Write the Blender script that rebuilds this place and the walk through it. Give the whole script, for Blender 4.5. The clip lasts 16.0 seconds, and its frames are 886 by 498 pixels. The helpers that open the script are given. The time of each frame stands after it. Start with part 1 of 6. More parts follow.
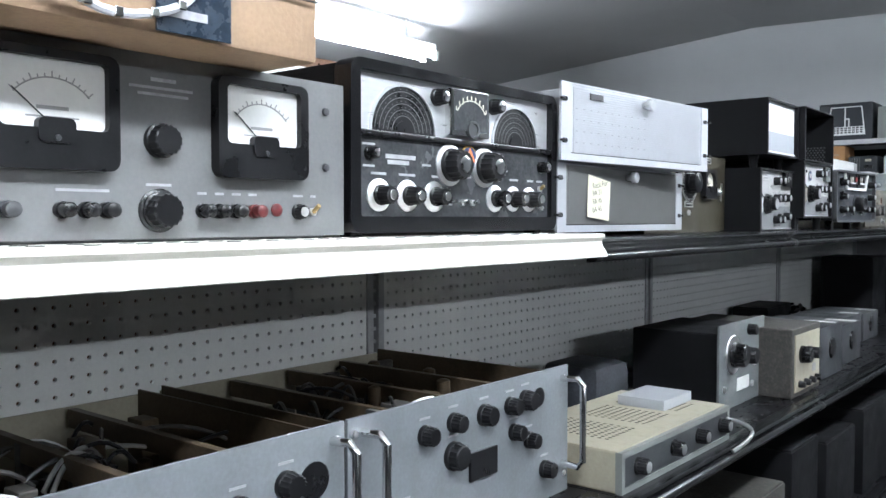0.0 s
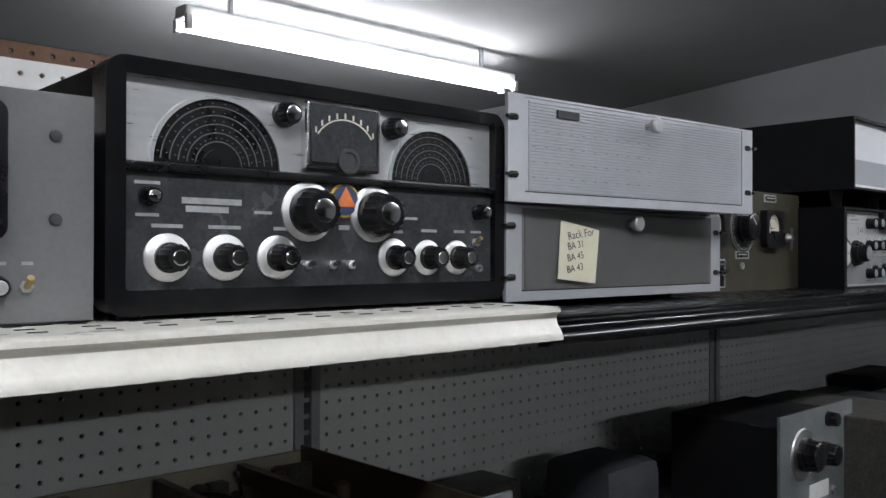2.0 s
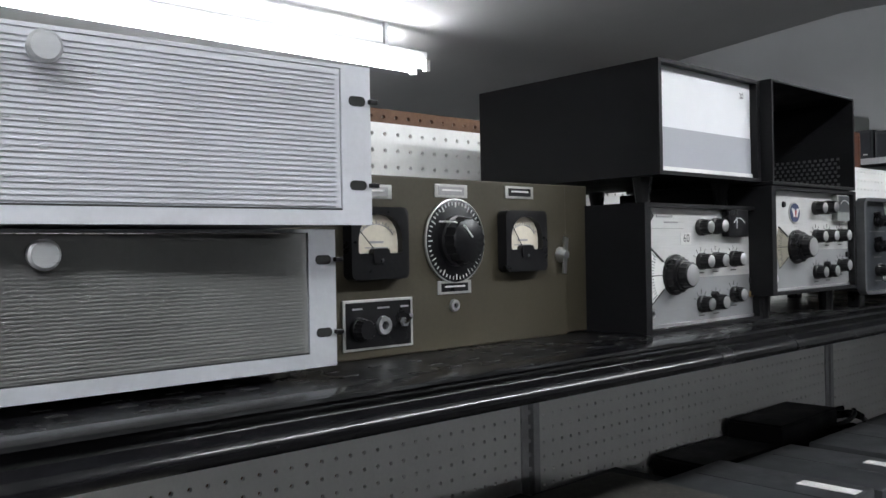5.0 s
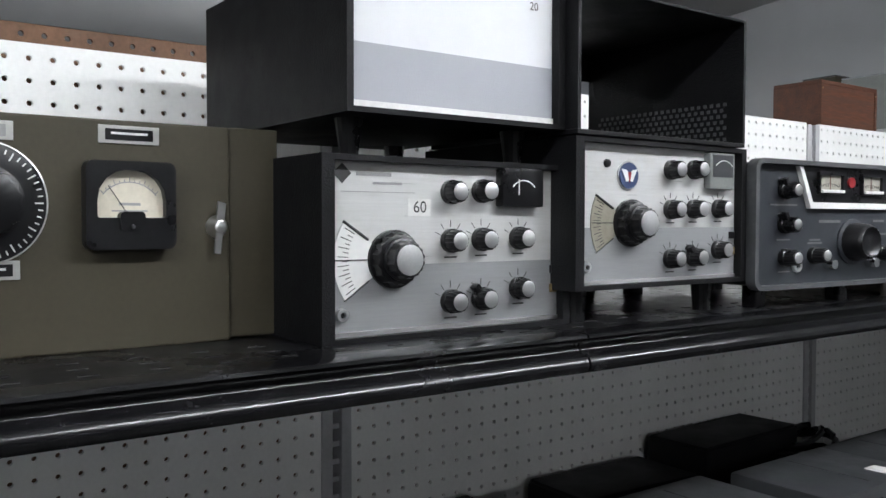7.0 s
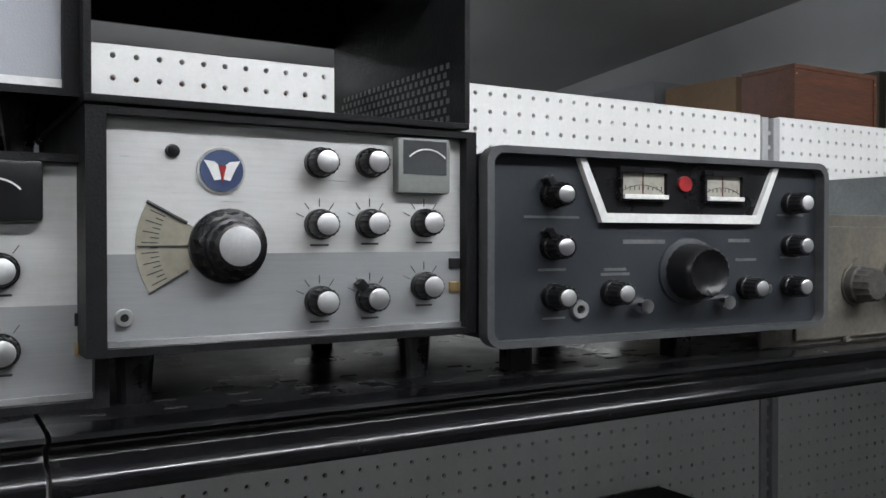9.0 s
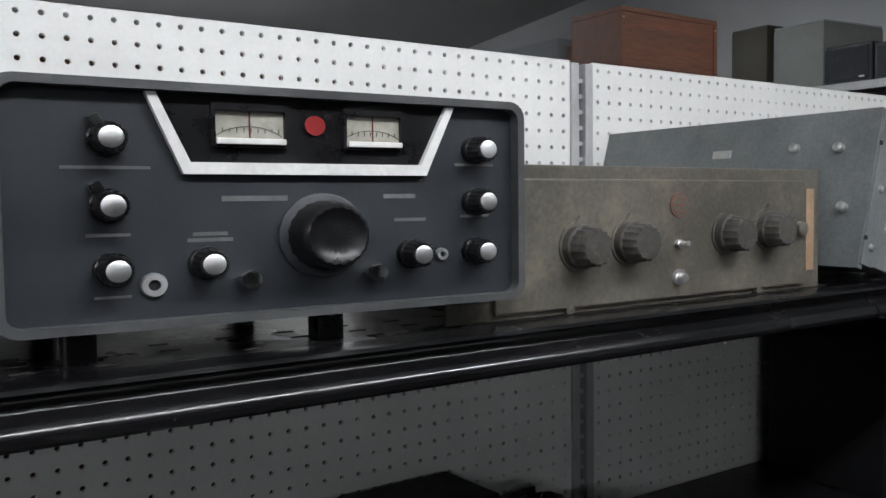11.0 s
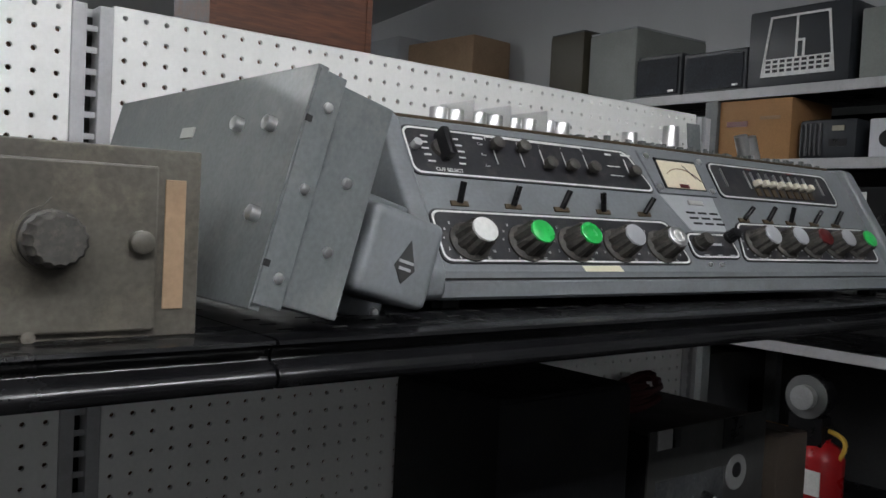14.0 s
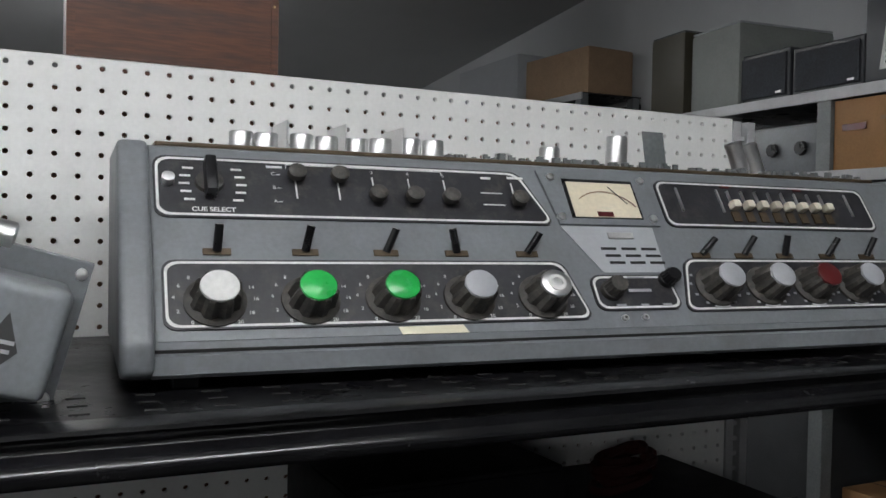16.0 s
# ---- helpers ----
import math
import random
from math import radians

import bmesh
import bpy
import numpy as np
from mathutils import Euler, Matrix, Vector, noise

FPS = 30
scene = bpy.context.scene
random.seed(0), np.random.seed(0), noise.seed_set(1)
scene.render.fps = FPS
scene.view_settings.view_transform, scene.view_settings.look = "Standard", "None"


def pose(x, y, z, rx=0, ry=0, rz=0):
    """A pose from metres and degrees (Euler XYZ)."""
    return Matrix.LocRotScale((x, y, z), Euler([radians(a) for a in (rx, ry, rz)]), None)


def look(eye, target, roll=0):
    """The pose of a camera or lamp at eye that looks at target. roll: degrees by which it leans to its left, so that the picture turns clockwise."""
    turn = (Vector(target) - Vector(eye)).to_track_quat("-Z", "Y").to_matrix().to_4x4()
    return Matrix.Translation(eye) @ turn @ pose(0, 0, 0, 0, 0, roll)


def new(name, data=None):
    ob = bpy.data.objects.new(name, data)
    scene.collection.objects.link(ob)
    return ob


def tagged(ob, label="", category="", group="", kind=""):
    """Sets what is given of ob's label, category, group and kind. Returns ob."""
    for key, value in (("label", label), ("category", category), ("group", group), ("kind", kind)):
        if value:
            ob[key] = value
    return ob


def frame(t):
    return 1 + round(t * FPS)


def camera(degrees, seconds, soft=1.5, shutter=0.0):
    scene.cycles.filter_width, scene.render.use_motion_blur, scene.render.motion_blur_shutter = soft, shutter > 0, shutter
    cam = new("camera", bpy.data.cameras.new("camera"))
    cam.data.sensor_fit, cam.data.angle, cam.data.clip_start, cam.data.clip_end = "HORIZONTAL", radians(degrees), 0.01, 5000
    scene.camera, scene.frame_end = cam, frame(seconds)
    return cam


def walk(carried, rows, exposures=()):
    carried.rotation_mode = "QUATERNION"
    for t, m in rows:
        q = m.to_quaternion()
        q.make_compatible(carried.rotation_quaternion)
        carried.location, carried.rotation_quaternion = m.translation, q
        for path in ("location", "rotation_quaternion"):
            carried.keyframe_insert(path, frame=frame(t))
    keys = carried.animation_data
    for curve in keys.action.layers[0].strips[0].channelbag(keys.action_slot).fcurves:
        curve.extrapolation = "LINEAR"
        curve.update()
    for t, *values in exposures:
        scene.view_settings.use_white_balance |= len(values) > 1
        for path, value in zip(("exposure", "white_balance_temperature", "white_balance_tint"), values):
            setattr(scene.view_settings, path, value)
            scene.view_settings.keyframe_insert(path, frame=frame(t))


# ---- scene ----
cam = camera(54.6, 16.0)
PATH = [
    (0, (0.11, 0.048, 1.453), (-1.151, 1.598, 1.383), 0.0),
    (0.5, (0.089, 0.141, 1.475), (-1.324, 1.556, 1.491), 0.4),
    (1, (0.089, 0.291, 1.482), (-1.398, 1.628, 1.503), 1.2),
    (1.5, (0.088, 0.417, 1.485), (-1.462, 1.681, 1.496), 0.9),
    (2, (0.06, 0.528, 1.487), (-1.409, 1.885, 1.501), 0.1),
    (2.5, (-0.024, 0.678, 1.497), (-1.423, 2.107, 1.527), -0.1),
    (3, (-0.065, 0.803, 1.506), (-1.408, 2.284, 1.523), -1.0),
    (3.2, (-0.059, 0.864, 1.505), (-1.421, 2.327, 1.522), -1.5),
    (3.5, (-0.02, 0.968, 1.503), (-1.447, 2.369, 1.535), -1.4),
    (3.7, (0.013, 1.039, 1.501), (-1.45, 2.403, 1.55), -1.6),
    (5.8, (-0.049, 1.59, 1.544), (-1.561, 2.898, 1.501), -0.0),
    (6, (-0.03, 1.668, 1.542), (-1.581, 2.931, 1.513), -0.0),
    (6.2, (-0.012, 1.733, 1.541), (-1.589, 2.963, 1.516), 0.1),
    (6.5, (0.007, 1.817, 1.533), (-1.609, 2.994, 1.493), 0.4),
    (7, (-0.004, 1.902, 1.526), (-1.612, 3.09, 1.462), 0.1),
    (7.5, (-0.042, 2.033, 1.532), (-1.665, 3.201, 1.478), 0.2),
    (8, (-0.081, 2.157, 1.538), (-1.656, 3.385, 1.442), -0.1),
    (8.5, (-0.092, 2.279, 1.537), (-1.707, 3.455, 1.448), 0.5),
    (9, (-0.051, 2.438, 1.53), (-1.769, 3.461, 1.505), -0.0),
    (9.5, (-0.042, 2.549, 1.537), (-1.771, 3.554, 1.482), 0.5),
    (10, (-0.012, 2.613, 1.53), (-1.695, 3.689, 1.439), -0.9),
    (10.2, (-0.015, 2.642, 1.517), (-1.686, 3.736, 1.412), -2.0),
    (12.3, (-0.065, 3.007, 1.538), (-1.676, 4.188, 1.436), 2.5),
    (12.5, (-0.055, 3.074, 1.539), (-1.669, 4.251, 1.441), 2.6),
    (13, (-0.018, 3.201, 1.537), (-1.644, 4.363, 1.463), 2.3),
    (13.5, (0.013, 3.301, 1.523), (-1.564, 4.526, 1.409), 0.4),
    (14, (-0.008, 3.408, 1.518), (-1.562, 4.664, 1.438), 2.8),
    (14.5, (-0.048, 3.541, 1.528), (-1.632, 4.76, 1.444), 2.8),
    (15, (-0.055, 3.638, 1.529), (-1.685, 4.793, 1.435), 1.2),
    (15.2, (-0.038, 3.687, 1.536), (-1.709, 4.783, 1.444), 1.8),
    (15.5, (-0.018, 3.76, 1.554), (-1.758, 4.747, 1.529), 2.2),
    (16, (0.024, 3.863, 1.553), (-1.781, 4.723, 1.509), 1.1),
]
EXPOSURES = [(0, 1.45, 6050, 8), (0.3, 0.9, 6200, 9), (0.6, 0.38, 6350, 10), (1.0, 0.0, 6400, 10), (3.5, -0.05, 6500, 10), (5.8, 0.8, 6500, 10), (7.5, 0.75, 6450, 10), (8.5, 0.5, 6500, 10), (10.2, 0.35, 6530, 10), (12.3, 0.3, 6580, 10), (13.5, 0.1, 6630, 10), (15, 0.3, 6640, 10), (16, 0.15, 6660, 10)]
walk(cam, [(t, look(eye, target, roll)) for t, eye, target, roll in PATH], EXPOSURES)

# ---- world, lights, exposure ----
world = bpy.data.worlds.new("world")
scene.world = world
world.use_nodes = True
world.node_tree.nodes["Background"].inputs[0].default_value = (0.55, 0.62, 0.75, 1)
world.node_tree.nodes["Background"].inputs[1].default_value = 0.001


# ---- materials ----
def mat(name, col, rough=0.5, metal=0.0, var=0.12, scale=12.0, bump=0.05, grain=180.0, spec=0.5, dirt=None, dirt_amt=0.0, stretch=(1, 1, 1), emit=0.0, coat=0.0, alpha=1.0, scratch=0.0):
    m = bpy.data.materials.new(name)
    m.use_nodes = True
    nt = m.node_tree
    n, l = nt.nodes, nt.links
    b = n["Principled BSDF"]
    b.inputs["Base Color"].default_value = (*col, 1)
    b.inputs["Roughness"].default_value = rough
    b.inputs["Metallic"].default_value = metal
    b.inputs["Specular IOR Level"].default_value = spec
    b.inputs["Coat Weight"].default_value = coat
    b.inputs["Coat Roughness"].default_value = 0.12
    if emit:
        b.inputs["Emission Color"].default_value = (*col, 1)
        b.inputs["Emission Strength"].default_value = emit
        return m
    tc = n.new("ShaderNodeTexCoord")
    mp = n.new("ShaderNodeMapping")
    mp.inputs["Scale"].default_value = stretch
    l.new(tc.outputs["Object"], mp.inputs[0])
    big = n.new("ShaderNodeTexNoise")
    big.inputs["Scale"].default_value = scale
    big.inputs["Detail"].default_value = 6
    big.inputs["Roughness"].default_value = 0.65
    l.new(mp.outputs[0], big.inputs[0])
    fine = n.new("ShaderNodeTexNoise")
    fine.inputs["Scale"].default_value = grain
    fine.inputs["Detail"].default_value = 3
    l.new(mp.outputs[0], fine.inputs[0])
    mr = n.new("ShaderNodeMapRange")
    mr.inputs[1].default_value, mr.inputs[2].default_value = 0.3, 0.7
    mr.inputs[3].default_value, mr.inputs[4].default_value = 1 - var, 1 + var
    l.new(big.outputs[0], mr.inputs[0])
    mr2 = n.new("ShaderNodeMapRange")
    mr2.inputs[1].default_value, mr2.inputs[2].default_value = 0.3, 0.7
    mr2.inputs[3].default_value, mr2.inputs[4].default_value = 1 - var * 0.5, 1 + var * 0.5
    l.new(fine.outputs[0], mr2.inputs[0])
    mul = n.new("ShaderNodeMath")
    mul.operation = "MULTIPLY"
    l.new(mr.outputs[0], mul.inputs[0])
    l.new(mr2.outputs[0], mul.inputs[1])
    mix = n.new("ShaderNodeMix")
    mix.data_type = "RGBA"
    mix.blend_type = "MULTIPLY"
    mix.inputs[0].default_value = 1
    mix.inputs[6].default_value = (*col, 1)
    l.new(mul.outputs[0], mix.inputs[7])
    out = mix.outputs[2]
    if dirt:
        spot = n.new("ShaderNodeTexNoise")
        spot.inputs["Scale"].default_value = scale * 2.3
        spot.inputs["Detail"].default_value = 9
        spot.inputs["Roughness"].default_value = 0.75
        l.new(tc.outputs["Object"], spot.inputs[0])
        ramp = n.new("ShaderNodeMapRange")
        ramp.inputs[1].default_value, ramp.inputs[2].default_value = 0.5, 0.72
        ramp.inputs[3].default_value, ramp.inputs[4].default_value = 0, dirt_amt
        l.new(spot.outputs[0], ramp.inputs[0])
        mix2 = n.new("ShaderNodeMix")
        mix2.data_type = "RGBA"
        l.new(ramp.outputs[0], mix2.inputs[0])
        l.new(out, mix2.inputs[6])
        mix2.inputs[7].default_value = (*dirt, 1)
        out = mix2.outputs[2]
    l.new(out, b.inputs["Base Color"])
    rr = n.new("ShaderNodeMapRange")
    rr.inputs[1].default_value, rr.inputs[2].default_value = 0.3, 0.7
    rr.inputs[3].default_value, rr.inputs[4].default_value = max(rough - 0.1, 0.03), min(rough + 0.12, 1)
    l.new(big.outputs[0], rr.inputs[0])
    l.new(rr.outputs[0], b.inputs["Roughness"])
    if bump:
        bp = n.new("ShaderNodeBump")
        bp.inputs["Strength"].default_value = bump
        bp.inputs["Distance"].default_value = 0.002
        l.new(fine.outputs[0], bp.inputs["Height"])
        l.new(bp.outputs[0], b.inputs["Normal"])
    return m


M = {}
M["peg"] = mat("pegboard_white", (0.83, 0.83, 0.81), 0.45, var=0.05, scale=5, bump=0.02, dirt=(0.45, 0.43, 0.38), dirt_amt=0.10)
M["hole"] = mat("hole_dark", (0.012, 0.012, 0.012), 0.9, var=0.2)
M["peg_core"] = mat("hardboard_brown", (0.14, 0.075, 0.045), 0.8, var=0.25)
M["upright"] = mat("upright_grey_steel", (0.42, 0.42, 0.43), 0.4, var=0.06, dirt=(0.2, 0.19, 0.18), dirt_amt=0.3)
M["blackshelf"] = mat("black_shelf_enamel", (0.007, 0.007, 0.008), 0.3, var=0.3, scale=9, bump=0.03, spec=0.2, dirt=(0.03, 0.028, 0.025), dirt_amt=0.2)
M["blacklip"] = mat("glossy_black_enamel", (0.007, 0.007, 0.008), 0.2, var=0.3, scale=9, bump=0.01, dirt=(0.03, 0.029, 0.027), dirt_amt=0.15)
M["whiteshelf"] = mat("cream_shelf_enamel", (0.80, 0.77, 0.70), 0.35, var=0.05, dirt=(0.42, 0.34, 0.25), dirt_amt=0.22)
M["ceiling"] = mat("ceiling_paint", (0.45, 0.45, 0.45), 0.9, var=0.06, scale=1.5)
M["wall"] = mat("wall_paint", (0.50, 0.51, 0.52), 0.85, var=0.06, scale=1.2)
# Floor colour is kept low so that little light bounces up.
M["floor"] = mat("floor_concrete", (0.06, 0.058, 0.055), 0.6, var=0.3, scale=3)
M["tube"] = mat("tube_light", (0.93, 0.96, 1.0), emit=40.0)
# Near-black, reflects little; for the unseen walls and the rack back sheets.
M["darkwall"] = mat("dark_low_bounce", (0.03, 0.03, 0.032), 0.9, var=0.3, scale=2)
M["fixture"] = mat("fixture_white", (0.8, 0.8, 0.8), 0.4)
M["grey_panel"] = mat("grey_panel_paint", (0.14, 0.142, 0.142), 0.42, var=0.1, scale=6, dirt=(0.09, 0.085, 0.08), dirt_amt=0.35)
M["grey_dark"] = mat("dark_grey_paint", (0.040, 0.042, 0.045), 0.4, var=0.15)
M["black"] = mat("black_bakelite", (0.008, 0.008, 0.009), 0.3, var=0.25, spec=0.35)
M["blackmatte"] = mat("black_crackle", (0.006, 0.006, 0.007), 0.55, var=0.3, bump=0.3, grain=420, spec=0.2)
M["dial_face"] = mat("dial_white", (0.78, 0.78, 0.76), 0.4, var=0.04)
M["dial_cream"] = mat("dial_cream", (0.66, 0.61, 0.50), 0.5, var=0.1)
M["dial_dim"] = mat("dial_faded_film", (0.27, 0.25, 0.20), 0.4, var=0.15, dirt=(0.16, 0.14, 0.10), dirt_amt=0.5)
M["dial_film"] = mat("dial_grey_film", (0.34, 0.33, 0.28), 0.4, var=0.2, dirt=(0.2, 0.18, 0.14), dirt_amt=0.4)
M["dial_yellow"] = mat("dial_yellow", (0.74, 0.66, 0.50), 0.5, var=0.1)
M["ink"] = mat("ink_dark", (0.03, 0.03, 0.03), 0.6)
M["ink_grey"] = mat("ink_grey", (0.30, 0.30, 0.30), 0.6)
M["white_ink"] = mat("white_ink", (0.72, 0.72, 0.70), 0.6, var=0.15, scale=60)
M["dial_ring"] = mat("dial_ring", (0.13, 0.13, 0.13), 0.6, var=0.2, scale=60)
M["faint_ink"] = mat("faint_ink", (0.33, 0.33, 0.34), 0.6, var=0.2, scale=60)
M["silver"] = mat("silver_panel", (0.55, 0.56, 0.57), 0.33, metal=0.55, var=0.06, stretch=(1, 1, 14), dirt=(0.3, 0.27, 0.22), dirt_amt=0.2)
M["alu"] = mat("aluminium", (0.78, 0.78, 0.78), 0.38, metal=1.0, var=0.08, grain=300)
M["chrome"] = mat("chrome", (0.80, 0.80, 0.80), 0.12, metal=1.0, var=0.05)
M["brass"] = mat("brass", (0.45, 0.33, 0.16), 0.4, metal=0.9)
M["dark_gloss"] = mat("smoked_panel", (0.045, 0.047, 0.05), 0.2, var=0.3, scale=14, dirt=(0.14, 0.14, 0.14), dirt_amt=0.35)
M["red"] = mat("red_plastic", (0.09, 0.008, 0.009), 0.35)
M["green"] = mat("green_cap", (0.02, 0.42, 0.08), 0.3, var=0.15)
M["badge_worn"] = mat("worn_badge_red", (0.16, 0.07, 0.055), 0.5, var=0.3, scale=60)
M["badge_red"] = mat("badge_red", (0.26, 0.016, 0.018), 0.4)
M["orange"] = mat("orange_print", (0.62, 0.17, 0.05), 0.5)
M["blue"] = mat("blue_print", (0.03, 0.05, 0.12), 0.5)
M["yellow"] = mat("yellow_print", (0.6, 0.38, 0.06), 0.5)
M["rackwhite"] = mat("rack_panel_pale_grey", (0.50, 0.51, 0.54), 0.38, var=0.05, dirt=(0.3, 0.29, 0.27), dirt_amt=0.15)
M["rackgrey"] = mat("rack_door_grey", (0.155, 0.155, 0.15), 0.5, var=0.08, dirt=(0.1, 0.1, 0.09), dirt_amt=0.3)
M["rackframe"] = mat("rack_frame_grey", (0.36, 0.37, 0.39), 0.4, var=0.06)
M["paper"] = mat("note_paper", (0.72, 0.68, 0.52), 0.8, var=0.05)
M["olive"] = mat("olive_drab_paint", (0.045, 0.039, 0.025), 0.55, var=0.10, scale=7, spec=0.35, dirt=(0.065, 0.055, 0.038), dirt_amt=0.3)
M["plate"] = mat("nameplate", (0.5, 0.5, 0.48), 0.35, metal=0.6)
M["galaxy"] = mat("brushed_panel", (0.66, 0.66, 0.65), 0.36, metal=0.35, var=0.06, stretch=(1, 1, 30), grain=60, dirt=(0.42, 0.37, 0.28), dirt_amt=0.2)
M["galaxy_low"] = mat("brushed_panel_grey", (0.32, 0.325, 0.33), 0.4, metal=0.4, var=0.06, stretch=(1, 1, 30), grain=60)
M["grille_white"] = mat("grille_white", (0.74, 0.75, 0.77), 0.6, var=0.03, bump=0.3, grain=700)
M["grille_grey"] = mat("grille_grey", (0.36, 0.37, 0.40), 0.6, var=0.03, bump=0.3, grain=700)
M["rx_grey"] = mat("receiver_grey", (0.020, 0.023, 0.028), 0.45, var=0.12)
M["rx_bezel"] = mat("receiver_bezel_grey", (0.065, 0.067, 0.07), 0.4, var=0.12, dirt=(0.16, 0.16, 0.16), dirt_amt=0.3)
M["dusty"] = mat("dusty_grey_brown_paint", (0.085, 0.077, 0.064), 0.45, var=0.35, scale=7, dirt=(0.24, 0.205, 0.155), dirt_amt=0.55)
M["bluegrey"] = mat("blue_grey_paint", (0.165, 0.176, 0.188), 0.42, var=0.13, scale=8, dirt=(0.10, 0.092, 0.08), dirt_amt=0.3)
M["chassis"] = mat("chassis_grey", (0.14, 0.152, 0.155), 0.42, var=0.25, scale=7, dirt=(0.27, 0.26, 0.24), dirt_amt=0.4)
M["con_black"] = mat("console_black_panel", (0.022, 0.022, 0.026), 0.42, var=0.3, scale=16, dirt=(0.10, 0.09, 0.075), dirt_amt=0.5)
M["dustblack"] = mat("dusty_black_knob", (0.045, 0.042, 0.038), 0.6, var=0.4, scale=40, dirt=(0.16, 0.14, 0.11), dirt_amt=0.5)
M["card"] = mat("cardboard", (0.30, 0.20, 0.125), 0.8, var=0.14, scale=6, bump=0.1, dirt=(0.2, 0.13, 0.08), dirt_amt=0.4)
M["card2"] = mat("cardboard_orange", (0.33, 0.175, 0.075), 0.8, var=0.14, scale=6)
M["tape"] = mat("dark_tape", (0.02, 0.03, 0.045), 0.25, var=0.4, scale=25)
M["wood"] = mat("dark_stained_wood", (0.085, 0.030, 0.015), 0.6, var=0.45, scale=5, stretch=(8, 0.7, 8), grain=40)
M["cloth"] = mat("speaker_cloth", (0.03, 0.033, 0.04), 0.8, var=0.4, scale=14)
M["speckle"] = mat("grey_plastic", (0.19, 0.20, 0.19), 0.55, var=0.1)
M["tan"] = mat("tan_enamel", (0.36, 0.33, 0.25), 0.45, var=0.1, dirt=(0.2, 0.17, 0.12), dirt_amt=0.4)
# Red wire, darkened in colour to stand in for under-shelf shade.
M["redwire"] = mat("shade_dark_red_wire", (0.05, 0.006, 0.006), 0.6)
# Cardboard for a shaded spot: the shade is in the base colour.
M["shade_card"] = mat("shade_dark_cardboard", (0.032, 0.022, 0.015), 0.85, var=0.2)
# Grey panel with the lower shelf's shade put into its colour.
M["shade_panel"] = mat("shade_dark_grey_panel", (0.028, 0.028, 0.028), 0.5, var=0.15, dirt=(0.06, 0.06, 0.055), dirt_amt=0.5)
M["extred"] = mat("extinguisher_red", (0.35, 0.012, 0.015), 0.3)
M["label_white"] = mat("label_white", (0.72, 0.72, 0.70), 0.6)
M["chassis_rust"] = mat("cadmium_chassis", (0.085, 0.062, 0.038), 0.5, metal=0.4, var=0.3, scale=14, dirt=(0.1, 0.07, 0.04), dirt_amt=0.6)


# ---- building helpers ----
FINE_PRINT = ("printing", "scale_marks", "dial_scale", "dial_mark", "meter_scale", "dial_print", "dimple", "perforation")


def part(name, bm, material, parent, label="", smooth=False, m=None):
    me = bpy.data.meshes.new(name)
    bm.to_mesh(me)
    bm.free()
    if smooth:
        for p in me.polygons:
            p.use_smooth = True
        me.set_sharp_from_angle(angle=radians(40))
    me.materials.append(material)
    ob = new(name, me)
    if name in FINE_PRINT:
        ob["kind"] = "stuff"
    if m is not None:
        ob.matrix_basis = m
    if parent is not None:
        ob.parent = parent
    if label:
        tagged(ob, label)
    return ob


def thing(name, label, category, m, group="", size=(1, 1, 1)):
    ob = new(name)
    ob.empty_display_size = 0.05
    ob.matrix_basis = m @ Matrix.Diagonal((*size, 1))
    return tagged(ob, label, category, group)


def box(bm, x0, x1, y0, y1, z0, z1, bevel=0.0, seg=2):
    r = bmesh.ops.create_cube(bm, size=1)
    vs = r["verts"]
    for v in vs:
        v.co = Vector((x0 + (v.co.x + 0.5) * (x1 - x0), y0 + (v.co.y + 0.5) * (y1 - y0), z0 + (v.co.z + 0.5) * (z1 - z0)))
    if bevel:
        es = list({e for v in vs for e in v.link_edges})
        bmesh.ops.bevel(bm, geom=es, offset=bevel, segments=seg, affect="EDGES", profile=0.6)
    return bm


def B(*a, **k):
    return box(bmesh.new(), *a, **k)


def lathe(bm, prof, y, z, n=24, flute=0, fdepth=0.0, fmax=9.0):
    """Revolve (x, r) pairs about the x axis through (y, z)."""
    rings = []
    for x, r in prof:
        if r < 1e-6:
            rings.append([bm.verts.new((x, y, z))])
            continue
        ring = []
        for i in range(n):
            a = 2 * math.pi * i / n
            rr = r
            if flute and r <= fmax and i % (n // flute) == 0:
                rr = r - fdepth
            ring.append(bm.verts.new((x, y + rr * math.cos(a), z + rr * math.sin(a))))
        rings.append(ring)
    for a, b in zip(rings, rings[1:]):
        for i in range(n):
            j = (i + 1) % n
            if len(a) == 1 and len(b) == 1:
                continue
            if len(a) == 1:
                bm.faces.new((a[0], b[i], b[j]))
            elif len(b) == 1:
                bm.faces.new((a[i], b[0], a[j]))
            else:
                bm.faces.new((a[i], b[i], b[j], a[j]))
    bmesh.ops.recalc_face_normals(bm, faces=bm.faces)
    return bm


def disc(x, y, z, r, n=24, th=0.0012):
    return lathe(bmesh.new(), [(x - 0.001, 0), (x - 0.001, r), (x + th, r), (x + th, 0)], y, z, n)


def text_mesh(body, size, bold=0.0):
    cu = bpy.data.curves.new("text", "FONT")
    cu.body, cu.size, cu.align_x, cu.align_y = body, size, "CENTER", "CENTER"
    cu.offset = bold
    ob = bpy.data.objects.new("text", cu)
    scene.collection.objects.link(ob)
    me = bpy.data.meshes.new_from_object(ob.evaluated_get(bpy.context.evaluated_depsgraph_get()))
    bpy.data.objects.remove(ob)
    return me


